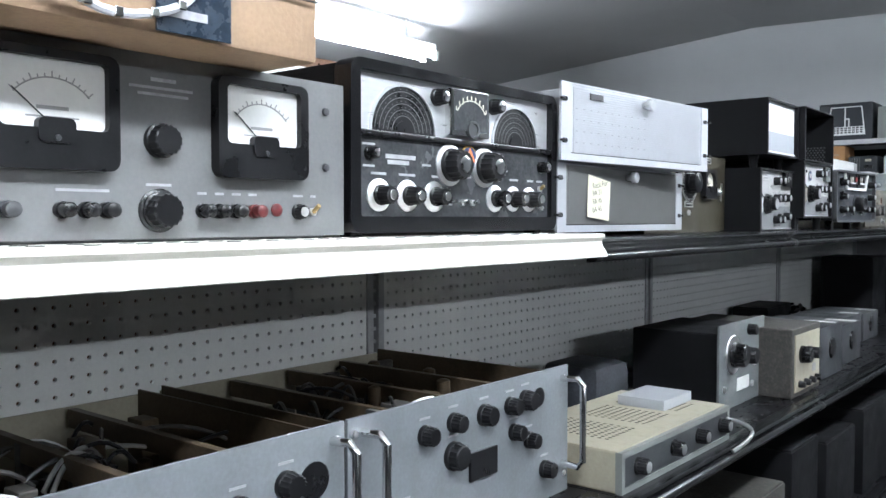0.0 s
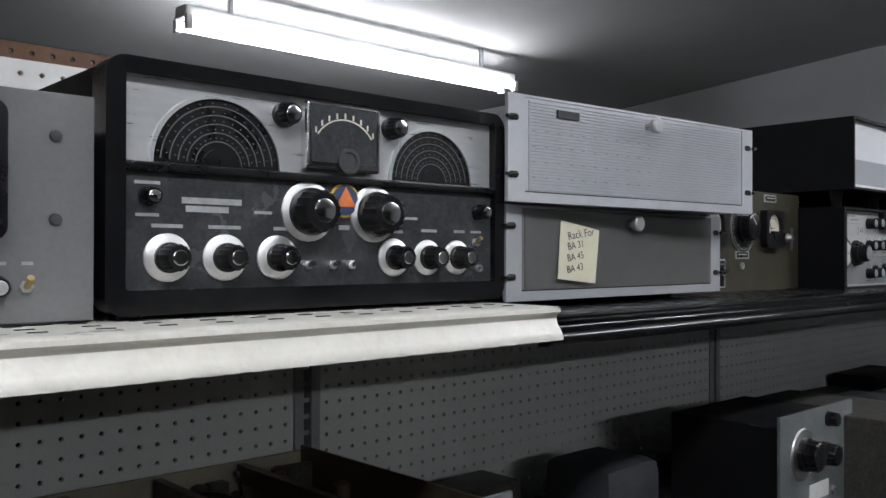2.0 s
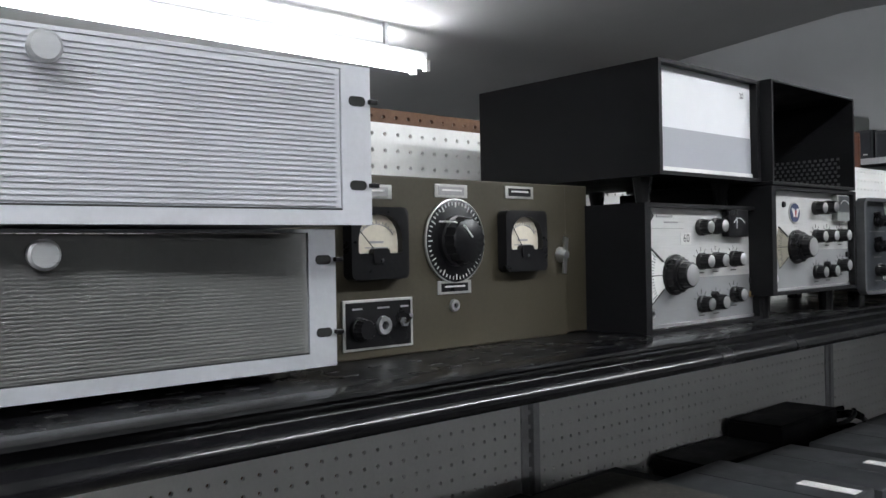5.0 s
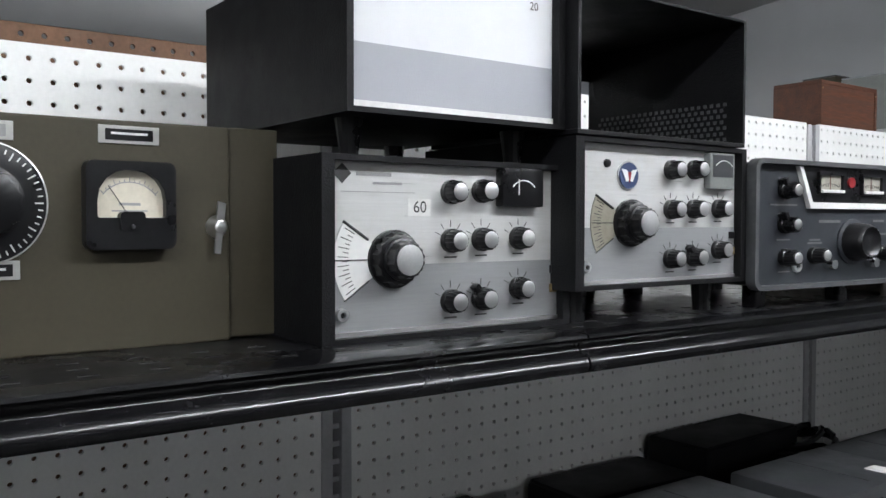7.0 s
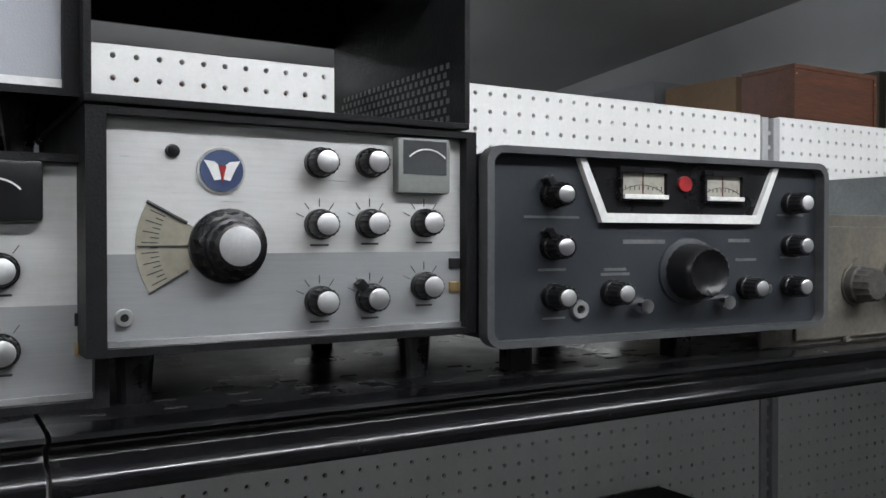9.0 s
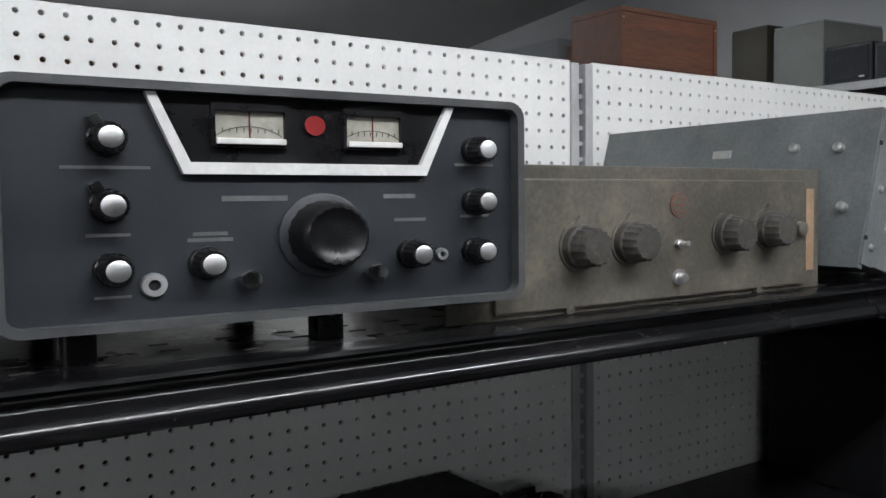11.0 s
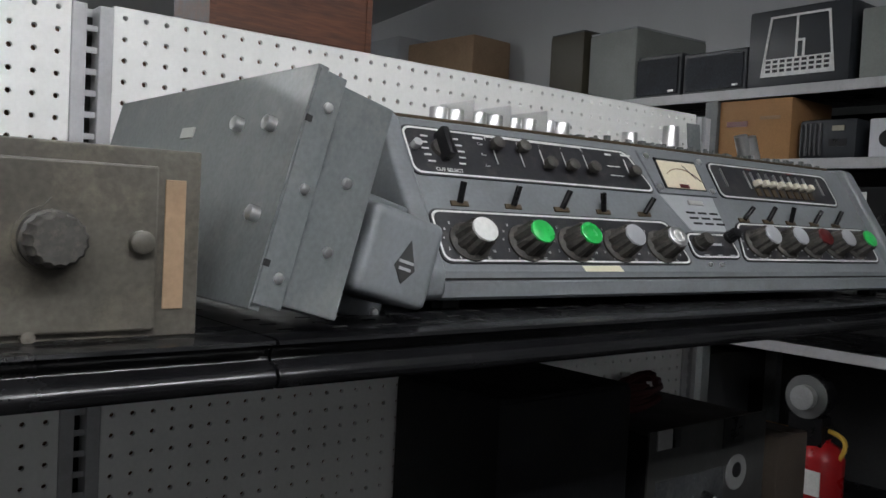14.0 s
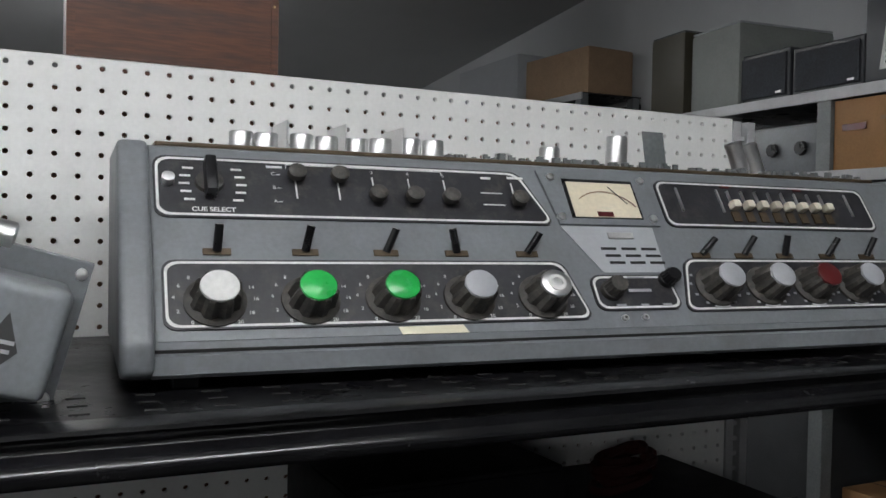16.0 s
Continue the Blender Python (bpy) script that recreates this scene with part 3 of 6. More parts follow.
def meter_panel():
    X, Y = -0.659, 0.284
    t = thing("test_meter_unit", "grey rack-mount test unit with two large panel meters", "test instrument", pose(X, Y, DECK), size=(0.89, 0.963, 0.923))
    w, h = 0.534, 0.203
    part("front_panel", B(-0.004, 0, 0, w, 0.003, h, bevel=0.001), M["grey_panel"], t)
    part("chassis", B(-0.34, -0.004, 0.03, w - 0.03, 0.0, h - 0.012, bevel=0.004), M["grey_dark"], t)
    for a, b in ((0.086, 0.214), (0.331, 0.461)):
        meter(t, 0, a, b, 0.073, 0.19, M["dial_face"], needle=138, label="black bakelite meter with white scale")
    knob(t, 0, 0.267, 0.110, 0.019, 0.020, body=M["black"])
    knob(t, 0, 0.265, 0.034, 0.021, 0.022, body=M["black"], skirt=0.024, skirt_mat=M["black"])
    posts = [(0.086, "red"), (0.108, "grey_dark"), (0.160, "black"), (0.184, "black"), (0.205, "black"), (0.318, "black"), (0.338, "black"), (0.361, "black"), (0.388, "red")]
    for y, c in posts:
        part("binding_post", lathe(bmesh.new(), [(0, 0), (0, 0.0085), (0.006, 0.0085), (0.006, 0.006), (0.011, 0.0075), (0.02, 0.0075), (0.022, 0.005), (0.022, 0)], y, 0.034, 16), M[c], t, smooth=True)
    part("pilot_lamp", lathe(bmesh.new(), [(0, 0), (0, 0.008), (0.003, 0.008), (0.006, 0.005), (0.007, 0)], 0.422, 0.036, 16), M["red"], t, smooth=True)
    knob(t, 0, 0.456, 0.034, 0.010, 0.014, cap=M["alu"])
    toggle(t, 0, 0.479, 0.034, M["brass"])
    for y, z in ((0.502, 0.165), (0.502, 0.092), (0.04, 0.165), (0.04, 0.092)):
        screw(t, 0, y, z, 0.006, M["grey_dark"])
    bars(t, 0.0002, [(0.318 + 0.023 * i, 0.054, 0.012, 0.003) for i in range(4)] + [(0.456, 0.054, 0.016, 0.003), (0.48, 0.054, 0.009, 0.003), (0.182, 0.054, 0.055, 0.003), (0.265, 0.062, 0.03, 0.003)], M["faint_ink"])
    bars(t, 0.0002, [(0.272, 0.176, 0.03, 0.004), (0.270, 0.167, 0.075, 0.003), (0.272, 0.160, 0.06, 0.003)], M["faint_ink"])


meter_panel()


def receiver():
    X, Y = -0.656, 0.805
    t = thing("shortwave_receiver", "black shortwave receiver with two half-moon dials", "radio", pose(X, Y, DECK), size=(0.87, 0.964, 0.935))
    w = 0.500
    z0, z1 = 0.005, 0.242
    part("cabinet", B(-0.38, -0.012, 0.004, w - 0.004, z0 + 0.003, z1 - 0.003, bevel=0.012), M["blackmatte"], t, smooth=True)
    o = rounded(0, w, z0, z1, 0.018)
    i = rounded(0.018, w - 0.016, 0.028, z1 - 0.014, 0.004)
    part("bezel", ring(bmesh.new(), o, i, -0.03, 0.004), M["blacklip"], t, smooth=True)
    part("upper_panel", B(-0.014, -0.008, 0.017, w - 0.015, 0.148, z1 - 0.013), M["silver"], t, "silver dial panel")
    part("lower_panel", B(-0.014, -0.006, 0.017, w - 0.015, 0.027, 0.140), M["dark_gloss"], t, "smoked glossy control panel")
    part("divider", B(-0.014, 0.002, 0.016, w - 0.014, 0.139, 0.147, bevel=0.002), M["black"], t)
    for cy, r in ((0.112, 0.066), (0.386, 0.062)):
        d = part("dial_glass", prism(bmesh.new(), arc_pts(cy, 0.148, r, 0, 180, 32), -0.009, -0.0066), M["black"], t, "dark half-moon tuning dial")
        part("dial_rim", arc_band(bmesh.new(), cy, 0.148, r, r + 0.004, 0, 180, -0.009, -0.004, 32), M["silver"], d, smooth=True)
        bm = bmesh.new()
        for k in range(5):
            rr = r * (0.36 + 0.13 * k)
            arc_band(bm, cy, 0.148, rr, rr + 0.0011, 4, 176, -0.0066, -0.0062, 32)
            for q in range(14):
                a = 10 + 160 * q / 13
                c, s = math.cos(radians(a)), math.sin(radians(a))
                yy, zz = cy + (rr + 0.004) * c, 0.148 + (rr + 0.004) * s
                box(bm, -0.0066, -0.0062, yy - 0.0008, yy + 0.0008, zz - 0.0005, zz + 0.0005)
        part("dial_scale", bm, M["dial_ring"], d)
        part("dial_hub", prism(bmesh.new(), arc_pts(cy, 0.148, r * 0.26, 0, 180, 16), -0.0066, -0.005), M["black"], d)
    mw = part("meter_window", B(-0.008, 0.006, 0.204, 0.300, 0.152, 0.224, bevel=0.003), M["chrome"], t, "clear plastic signal meter window")
    part("meter_face", B(0.006, 0.0068, 0.210, 0.294, 0.160, 0.222), M["dark_gloss"], mw)
    bm = bmesh.new()
    arc_band(bm, 0.252, 0.165, 0.042, 0.0435, 35, 145, 0.0068, 0.0074)
    for k in range(9):
        a = radians(38 + 13 * k)
        yy, zz = 0.252 + 0.047 * math.cos(a), 0.165 + 0.047 * math.sin(a)
        box(bm, 0.0068, 0.0074, yy - 0.001, yy + 0.001, zz - 0.003, zz + 0.003)
    part("meter_scale", bm, M["dial_cream"], mw)
    part("thumb_wheel", lathe(bmesh.new(), [(0.006, 0), (0.006, 0.014), (0.010, 0.014), (0.010, 0.010), (0.008, 0.009), (0.008, 0)], 0.256, 0.163, 24), M["grey_dark"], mw, smooth=True)
    for y in (0.184, 0.324):
        knob(t, -0.008, y, 0.207, 0.013, 0.022, cap=M["chrome"])
    for y in (0.213, 0.299):
        knob(t, -0.006, y, 0.107, 0.0255, 0.034, cap=M["chrome"], skirt=0.032, capr=0.5)
    for y, s in ((0.060, 0.023), (0.118, 0.023), (0.176, 0.023), (0.327, 0.022), (0.378, 0.021), (0.425, 0.021)):
        knob(t, -0.006, y, 0.058, 0.0145, 0.030, cap=M["chrome"], skirt=s, capr=0.5)
    knob(t, -0.006, 0.041, 0.115, 0.009, 0.018, cap=M["chrome"])
    knob(t, -0.006, 0.461, 0.115, 0.010, 0.020, cap=M["chrome"])
    em = part("round_emblem", disc(-0.005, 0.259, 0.121, 0.019, 28), M["yellow"], t, "round orange and blue emblem")
    part("emblem_field", disc(-0.0036, 0.259, 0.121, 0.0165, 28), M["blue"], em)
    part("emblem_triangle", prism(bmesh.new(), [(0.246, 0.114), (0.272, 0.114), (0.259, 0.136)], -0.0025, -0.0014), M["orange"], em)
    for y in (0.212, 0.243, 0.268):
        toggle(t, -0.006, y, 0.050, M["chrome"], 0.012, 10)
    jack(t, -0.006, 0.463, 0.044, 0.005)
    toggle(t, -0.006, 0.458, 0.077, M["brass"], 0.010)
    rows = [(0.06, 0.088, 0.03, 0.0035), (0.118, 0.088, 0.034, 0.0035), (0.182, 0.088, 0.02, 0.0035), (0.33, 0.088, 0.022, 0.0035), (0.381, 0.09, 0.024, 0.0035), (0.43, 0.09, 0.018, 0.0035)]
    rows += [(0.041, 0.128, 0.024, 0.003), (0.041, 0.098, 0.022, 0.003), (0.105, 0.113, 0.062, 0.006), (0.100, 0.105, 0.044, 0.006), (0.160, 0.104, 0.02, 0.003), (0.352, 0.104, 0.022, 0.003), (0.259, 0.091, 0.014, 0.005), (0.458, 0.09, 0.018, 0.003)]
    bars(t, -0.0058, rows, M["faint_ink"])
    for y in (0.03, w - 0.03):
        for x in (-0.03, -0.34):
            part("rubber_foot", B(x - 0.012, x + 0.012, y - 0.012, y + 0.012, 0, z0 + 0.006, bevel=0.002), M["black"], t)
    part("hinge", B(-0.25, -0.20, 0.20, 0.24, z1 - 0.004, z1 + 0.006, bevel=0.001), M["chrome"], t)


receiver()


def rack_door(name, X, Y, Z, w, h, frame_mat, door_mat, label, ribs, turn=0.0, badge=False):
    t = thing(name, label, "rack panel", pose(X, Y, Z, 0, 0, turn), "hinged rack panels")
    e = 0.028
    o = [(0, 0), (w, 0), (w, h), (0, h)]
    i = [(e, 0.012), (w - e, 0.012), (w - e, h - 0.003), (e, h - 0.003)]
    part("frame", ring(bmesh.new(), o, i, -0.005, 0.0), frame_mat, t)
    d = part("door", B(-0.006, -0.001, e + 0.001, w - e - 0.001, 0.0135, h - 0.0035), door_mat, t)
    bm = bmesh.new()
    n = ribs
    for k in range(n):
        z = 0.016 + (h - 0.024) * k / (n - 1)
        box(bm, -0.0012, 0.0004, e + 0.006, w - e - 0.006, z - 0.0008, z + 0.0008)
    part("rib", bm, door_mat, d)
    part("gap_shadow", B(-0.0045, -0.0008, e - 0.001, w - e + 0.001, 0.0118, 0.0135), M["hole"], d)
    part("door_knob", lathe(bmesh.new(), [(-0.001, 0), (-0.001, 0.006), (0.008, 0.0055), (0.010, 0.010), (0.018, 0.011), (0.020, 0.009), (0.020, 0)], w * 0.505, h - 0.018, 20), M["silver"], d, "dull silver pull knob", smooth=True)
    if badge:
        part("badge", B(-0.001, 0.0022, 0.082, 0.122, h - 0.024, h - 0.013, bevel=0.001), M["grey_dark"], d)
        bm = bmesh.new()
        for r in range(4):
            for c in range(11):
                box(bm, 0.0003, 0.0010, 0.04 + c * 0.022, 0.045 + c * 0.022, 0.030 + r * 0.019, 0.0318 + r * 0.019)
        part("dimple", bm, M["rackframe"], d)
    for y in (0.011, w - 0.011):
        for z in (h * 0.25, h * 0.78):
            s = part("mounting_slot", prism(bmesh.new(), rounded(y - 0.010, y + 0.006, z - 0.004, z + 0.004, 0.0038, 4), -0.0048, 0.0006), M["hole"], t)
            part("clip_screw", B(0.0, 0.005, y - (0.016 if y < 0.1 else -0.008), y + (0.0 if y < 0.1 else 0.016), z - 0.002, z + 0.002, bevel=0.001), M["black"], s)
    part("tray", B(-0.24, -0.006, 0.035, w - 0.035, 0.0, h - 0.006, bevel=0.003), M["rackframe"], t)
    return t


rack_door("equipment_cover", -0.638, 1.278, 1.5515, 0.516, 0.1305, M["rackwhite"], M["rackwhite"], "pale grey ribbed hinged rack panel stacked on another", 28, -4.6, True)
rack_door("equipment_cover", -0.653, 1.291, DECK, 0.503, 0.1195, M["rackframe"], M["rackgrey"], "dark grey ribbed hinged rack panel with a paper note", 34)


def note():
    t = thing("paper_note", "cream paper note with handwritten list", "note", pose(-0.6485, 1.382, 1.449, 0, -4, 0), size=(1, 1.04, 0.97))
    bm = prism(bmesh.new(), [(0.0, 0.008), (0.074, 0.0), (0.089, 0.074), (0.012, 0.086)], 0.001, 0.0016)
    part("sheet", bm, M["paper"], t)
    for k, s in enumerate(("Rack For", "BA 31", "BA 45", "BA 43")):
        text("handwriting", s, 0.0135 if k else 0.015, 0.0022, 0.050 - (0.010 if k else 0) - 0.002 * k, 0.068 - 0.0155 * k, M["ink"], t, 8)


note()


def olive_unit():
    X, Y = -0.729, 1.773
    t = thing("field_tuning_unit", "olive drab military tuning unit with two meters", "radio equipment", pose(X, Y, BLACK), size=(0.883, 0.876, 0.92))
    part("front_panel", B(-0.012, 0, 0.0, 0.490, 0.0, 0.205, bevel=0.002), M["olive"], t)
    part("case", B(-0.30, -0.012, 0.006, 0.545, 0.0, 0.203, bevel=0.003), M["olive"], t)
    part("side_flange", B(-0.02, -0.006, 0.492, 0.546, 0.002, 0.206, bevel=0.002), M["olive"], t)
    meter(t, 0, 0.096, 0.180, 0.088, 0.168, M["dial_cream"], needle=135, label="black meter with a cream scale", window=0.6, arch=True)
    meter(t, 0, 0.348, 0.430, 0.090, 0.168, M["dial_cream"], needle=125, label="black meter with a cream scale", window=0.6, arch=True)
    dl = part("dial_disc", lathe(bmesh.new(), [(0, 0), (0, 0.050), (0.003, 0.050), (0.004, 0.048), (0.004, 0)], 0.268, 0.130, 48), M["black"], t, "black engraved dial", smooth=True)
    part("dial_rim", lathe(bmesh.new(), [(0.001, 0.0512), (0.004, 0.0512), (0.0045, 0.0500), (0.001, 0.0500)], 0.268, 0.130, 48), M["plate"], dl, smooth=True)
    bm = bmesh.new()
    for k in range(48):
        a = radians(7.5 * k)
        c, s = math.cos(a), math.sin(a)
        r0, r1 = (0.040, 0.047) if k % 4 == 0 else (0.043, 0.047)
        tt = 0.0006
        prism(bm, [(0.268 + r0 * c - tt * s, 0.13 + r0 * s + tt * c), (0.268 + r1 * c - tt * s, 0.13 + r1 * s + tt * c), (0.268 + r1 * c + tt * s, 0.13 + r1 * s - tt * c), (0.268 + r0 * c + tt * s, 0.13 + r0 * s - tt * c)], 0.004, 0.0046)
    part("dial_mark", bm, M["white_ink"], dl)
    dk = knob(dl, 0.004, 0.268, 0.130, 0.031, 0.026, body=M["black"])
    part("pointer_line", sweep([(0.0305, 0.272, 0.134), (0.0305, 0.259, 0.147), (0.022, 0.250, 0.152), (0.006, 0.238, 0.153)], 0.0011, 6), M["white_ink"], dk)
    for y, z, w in ((0.107, 0.186, 0.060), (0.236, 0.190, 0.056), (0.363, 0.192, 0.056), (0.238, 0.074, 0.058)):
        p = part("nameplate", B(0, 0.0015, y, y + w, z - 0.008, z + 0.008, bevel=0.0005), M["plate"], t, "small metal nameplate")
        part("plate_field", B(0.0015, 0.002, y + 0.006, y + w - 0.006, z - 0.005, z + 0.005), M["black"] if y in (0.238, 0.363) else M["ink_grey"], p)
        bars(p, 0.0021, [(y + w / 2, z + 0.001, w * 0.6, 0.002)], M["white_ink"])
    sp = part("switch_plate", B(0, 0.002, 0.092, 0.196, 0.010, 0.066, bevel=0.001), M["plate"], t, "switch plate with bright edge")
    part("plate_field", B(0.002, 0.0026, 0.096, 0.192, 0.013, 0.063), M["black"], sp)
    knob(sp, 0.0026, 0.114, 0.034, 0.013, 0.018, body=M["black"])
    jack(sp, 0.0026, 0.150, 0.036, 0.011)
    toggle(sp, 0.0026, 0.181, 0.038, M["chrome"])
    bars(sp, 0.0028, [(0.112, 0.056, 0.014, 0.002), (0.150, 0.056, 0.018, 0.002), (0.182, 0.056, 0.012, 0.002)], M["faint_ink"])
    jack(t, 0, 0.266, 0.052, 0.0075)
    wn = part("wing_nut", lathe(bmesh.new(), [(0, 0), (0, 0.011), (0.004, 0.010), (0.012, 0.006), (0.014, 0)], 0.476, 0.110, 16), M["alu"], t, smooth=True)
    part("wing", prism(bmesh.new(), [(0.470, 0.085), (0.476, 0.084), (0.482, 0.132), (0.474, 0.134)], 0.008, 0.011), M["alu"], wn)
    for z in (0.03, 0.16):
        part("hinge", B(0, 0.003, 0.012, 0.020, z, z + 0.030, bevel=0.001), M["plate"], t)


olive_unit()


def galaxy(name, X, Y, Z, feet, label, meter_black, extra, size):
    """A small transceiver: black wrap-round cabinet, brushed two-tone panel, eight small knobs."""
    t = thing(name, label, "radio", pose(X, Y, Z), "silver transceivers", size)
    w, h = 0.322, 0.186
    ka, kb, kc, dial_y, my = (0.158, 0.199, 0.252, 0.086, -0.021) if extra == "sticker" else (0.178, 0.223, 0.275, 0.103, 0.002)
    z0 = feet
    o = [(0, z0), (w, z0), (w, z0 + h), (0, z0 + h)]
    i = [(0.014, z0 + 0.006), (w - 0.010, z0 + 0.006), (w - 0.010, z0 + h - 0.006), (0.014, z0 + h - 0.006)]
    part("cabinet", ring(bmesh.new(), o, i, -0.29, 0.012), M["blackmatte"], t)
    part("back", B(-0.29, -0.28, 0.012, w - 0.008, z0 + 0.005, z0 + h - 0.005), M["blackmatte"], t)
    part("panel", B(-0.010, 0.0, 0.0135, w - 0.0095, z0 + 0.076, z0 + h - 0.0055), M["galaxy"], t, "brushed silver upper panel")
    part("lower_panel", B(-0.010, 0.0003, 0.0135, w - 0.0095, z0 + 0.0055, z0 + 0.076), M["galaxy_low"], t, "grey lower band of the panel")
    part("panel_trim", B(-0.010, 0.002, 0.0135, w - 0.0095, z0 + 0.0055, z0 + 0.0105), M["alu"], t)
    cy, cz = dial_y, z0 + 0.082
    fan0, fan1 = (146, 216) if extra == "sticker" else (150, 212)
    d = part("dial_window", arc_band(bmesh.new(), cy, cz, 0.030, 0.068, fan0, fan1, -0.002, 0.0012, 14), M["dial_face"] if extra == "sticker" else M["dial_dim"], t, "fan-shaped tuning scale")
    bm = bmesh.new()
    for k in range(15):
        a = radians(fan0 + 4 + (fan1 - fan0 - 8) * k / 14)
        c, s = math.cos(a), math.sin(a)
        r0, r1, tt = 0.052, 0.058 if k % 2 else 0.064, 0.0004
        prism(bm, [(cy + r0 * c - tt * s, cz + r0 * s + tt * c), (cy + r1 * c - tt * s, cz + r1 * s + tt * c), (cy + r1 * c + tt * s, cz + r1 * s - tt * c), (cy + r0 * c + tt * s, cz + r0 * s - tt * c)], 0.0012, 0.0017)
    part("scale_marks", bm, M["ink"], d)
    for a in (fan0, fan1):
        c, s = math.cos(radians(a)), math.sin(radians(a))
        part("window_rim", sweep([(0.001, cy + 0.069 * c, cz + 0.069 * s), (0.002, cy + 0.036 * c, cz + 0.036 * s)], 0.0016 if a == fan0 else 0.0008, 6), M["ink"], d)
    part("hairline", B(0.0018, 0.0024, cy - 0.067, cy - 0.03, cz - 0.0006, cz + 0.0006), M["ink"], d)
    k = knob(t, 0.0, cy, cz, 0.030, 0.016, body=M["black"])
    knob(k, 0.014, cy, cz, 0.0215, 0.018, cap=M["alu"], body=M["black"], capr=0.72)
    for yy, zz in ((ka, 0.152), (kb, 0.154), (ka, 0.100), (kb, 0.101), (kc, 0.102), (ka, 0.035), (kb, 0.036), (kc, 0.045)):
        knob(t, 0.0, yy, z0 + zz, 0.0130, 0.019, cap=M["alu"], body=M["black"], pointer=(40 if yy == kb and zz < 0.05 else 0), capr=0.70)
    bm = bmesh.new()
    for yy, zz in ((ka, 0.100), (kb, 0.101), (kc, 0.102), (ka, 0.035), (kb, 0.036), (kc, 0.045)):
        for a in (55, 90, 125, 155):
            c, s = math.cos(radians(a)), math.sin(radians(a))
            tt = 0.0003
            prism(bm, [(yy + 0.015 * c - tt * s, z0 + zz + 0.015 * s + tt * c), (yy + 0.022 * c - tt * s, z0 + zz + 0.022 * s + tt * c), (yy + 0.022 * c + tt * s, z0 + zz + 0.022 * s - tt * c), (yy + 0.015 * c + tt * s, z0 + zz + 0.015 * s - tt * c)], 0.0004, 0.0009)
        box(bm, 0.0004, 0.0009, yy - 0.008, yy + 0.008, z0 + zz - 0.0185, z0 + zz - 0.0168)
    part("printing", bm, M["ink"], t)
    if meter_black:
        mm = part("meter_case", B(0, 0.014, 0.240 + my, 0.300 + my, z0 + 0.137, z0 + 0.180, bevel=0.003), M["black"], t, "small black signal meter", smooth=True)
        bm = arc_band(bmesh.new(), 0.270 + my, z0 + 0.146, 0.020, 0.0212, 40, 140, 0.014, 0.0146, 14)
        part("scale_marks", bm, M["white_ink"], mm)
        part("needle", B(0.0142, 0.0148, 0.262 + my, 0.2632 + my, z0 + 0.150, z0 + 0.168), M["white_ink"], mm)
    else:
        mm = part("meter_case", B(0, 0.012, 0.244, 0.296, z0 + 0.128, z0 + 0.178, bevel=0.004), M["speckle"], t, "clear signal meter with dark face", smooth=True)
        part("meter_face", B(0.012, 0.0126, 0.249, 0.291, z0 + 0.145, z0 + 0.175), M["grey_dark"], mm)
        part("scale_marks", arc_band(bmesh.new(), 0.270 + my, z0 + 0.143, 0.024, 0.0252, 45, 135, 0.0126, 0.0132, 14), M["white_ink"], mm)
    jack(t, 0.0005, 0.027, z0 + 0.028, 0.007)
    for z, c in ((0.060, M["black"]), (0.038, M["brass"])):
        part("slide_button", B(0, 0.003, 0.300, 0.311, z0 + z, z0 + z + 0.010, bevel=0.001), c, t)
    if extra == "sticker":
        s = part("sticker", B(0.0, 0.0010, 0.104, 0.132, z0 + 0.126, z0 + 0.144), M["label_white"], t, "white price sticker")
        text("sticker_number", "60", 0.017, 0.0018, 0.118, z0 + 0.135, M["ink"], s)
        lg = part("maker_mark", prism(bmesh.new(), [(0.018, z0 + 0.168), (0.028, z0 + 0.158), (0.038, z0 + 0.168), (0.028, z0 + 0.178)], 0.0, 0.0008), M["ink"], t)
        bars(t, 0.0003, [(0.064, z0 + 0.168, 0.040, 0.004), (0.080, z0 + 0.159, 0.034, 0.0025)], M["ink_grey"])
        bars(t, 0.0003, [(0.070, z0 + 0.150, 0.085, 0.0006)], M["ink_grey"])
    else:
        em = part("round_badge", disc(0.0, 0.098, z0 + 0.142, 0.0185, 24, 0.002), M["plate"], t, "round gilt-rimmed badge with white wings")
        part("badge_field", disc(0.002, 0.098, z0 + 0.142, 0.0165, 24), M["blue"], em)
        for side in (-1, 1):
            wing = [(0.098 + side * a, z0 + 0.142 + b) for a, b in ((0.001, -0.007), (0.006, -0.008), (0.010, 0.001), (0.014, 0.008), (0.006, 0.007), (0.001, 0.003))]
            part("badge_wing", prism(bmesh.new(), wing, 0.003, 0.004), M["label_white"], em, "white wing on the badge")
        part("badge_shield", prism(bmesh.new(), [(0.095, z0 + 0.146), (0.098, z0 + 0.132), (0.101, z0 + 0.146)], 0.004, 0.0046), M["badge_red"], em)
        screw(t, 0, 0.062, z0 + 0.156, 0.006, M["black"])
    if feet:
        for y in (0.04, w - 0.04):
            for x in (-0.03, -0.25):
                part("rubber_foot", lathe(bmesh.new(), [(0, 0), (0, 0.012), (feet + 0.002, 0.015), (feet + 0.002, 0)], 0, 0, 14), M["black"], t, m=Matrix(((0, 0, 1, x), (0, 1, 0, y), (1, 0, 0, 0), (0, 0, 0, 1))))
    return t


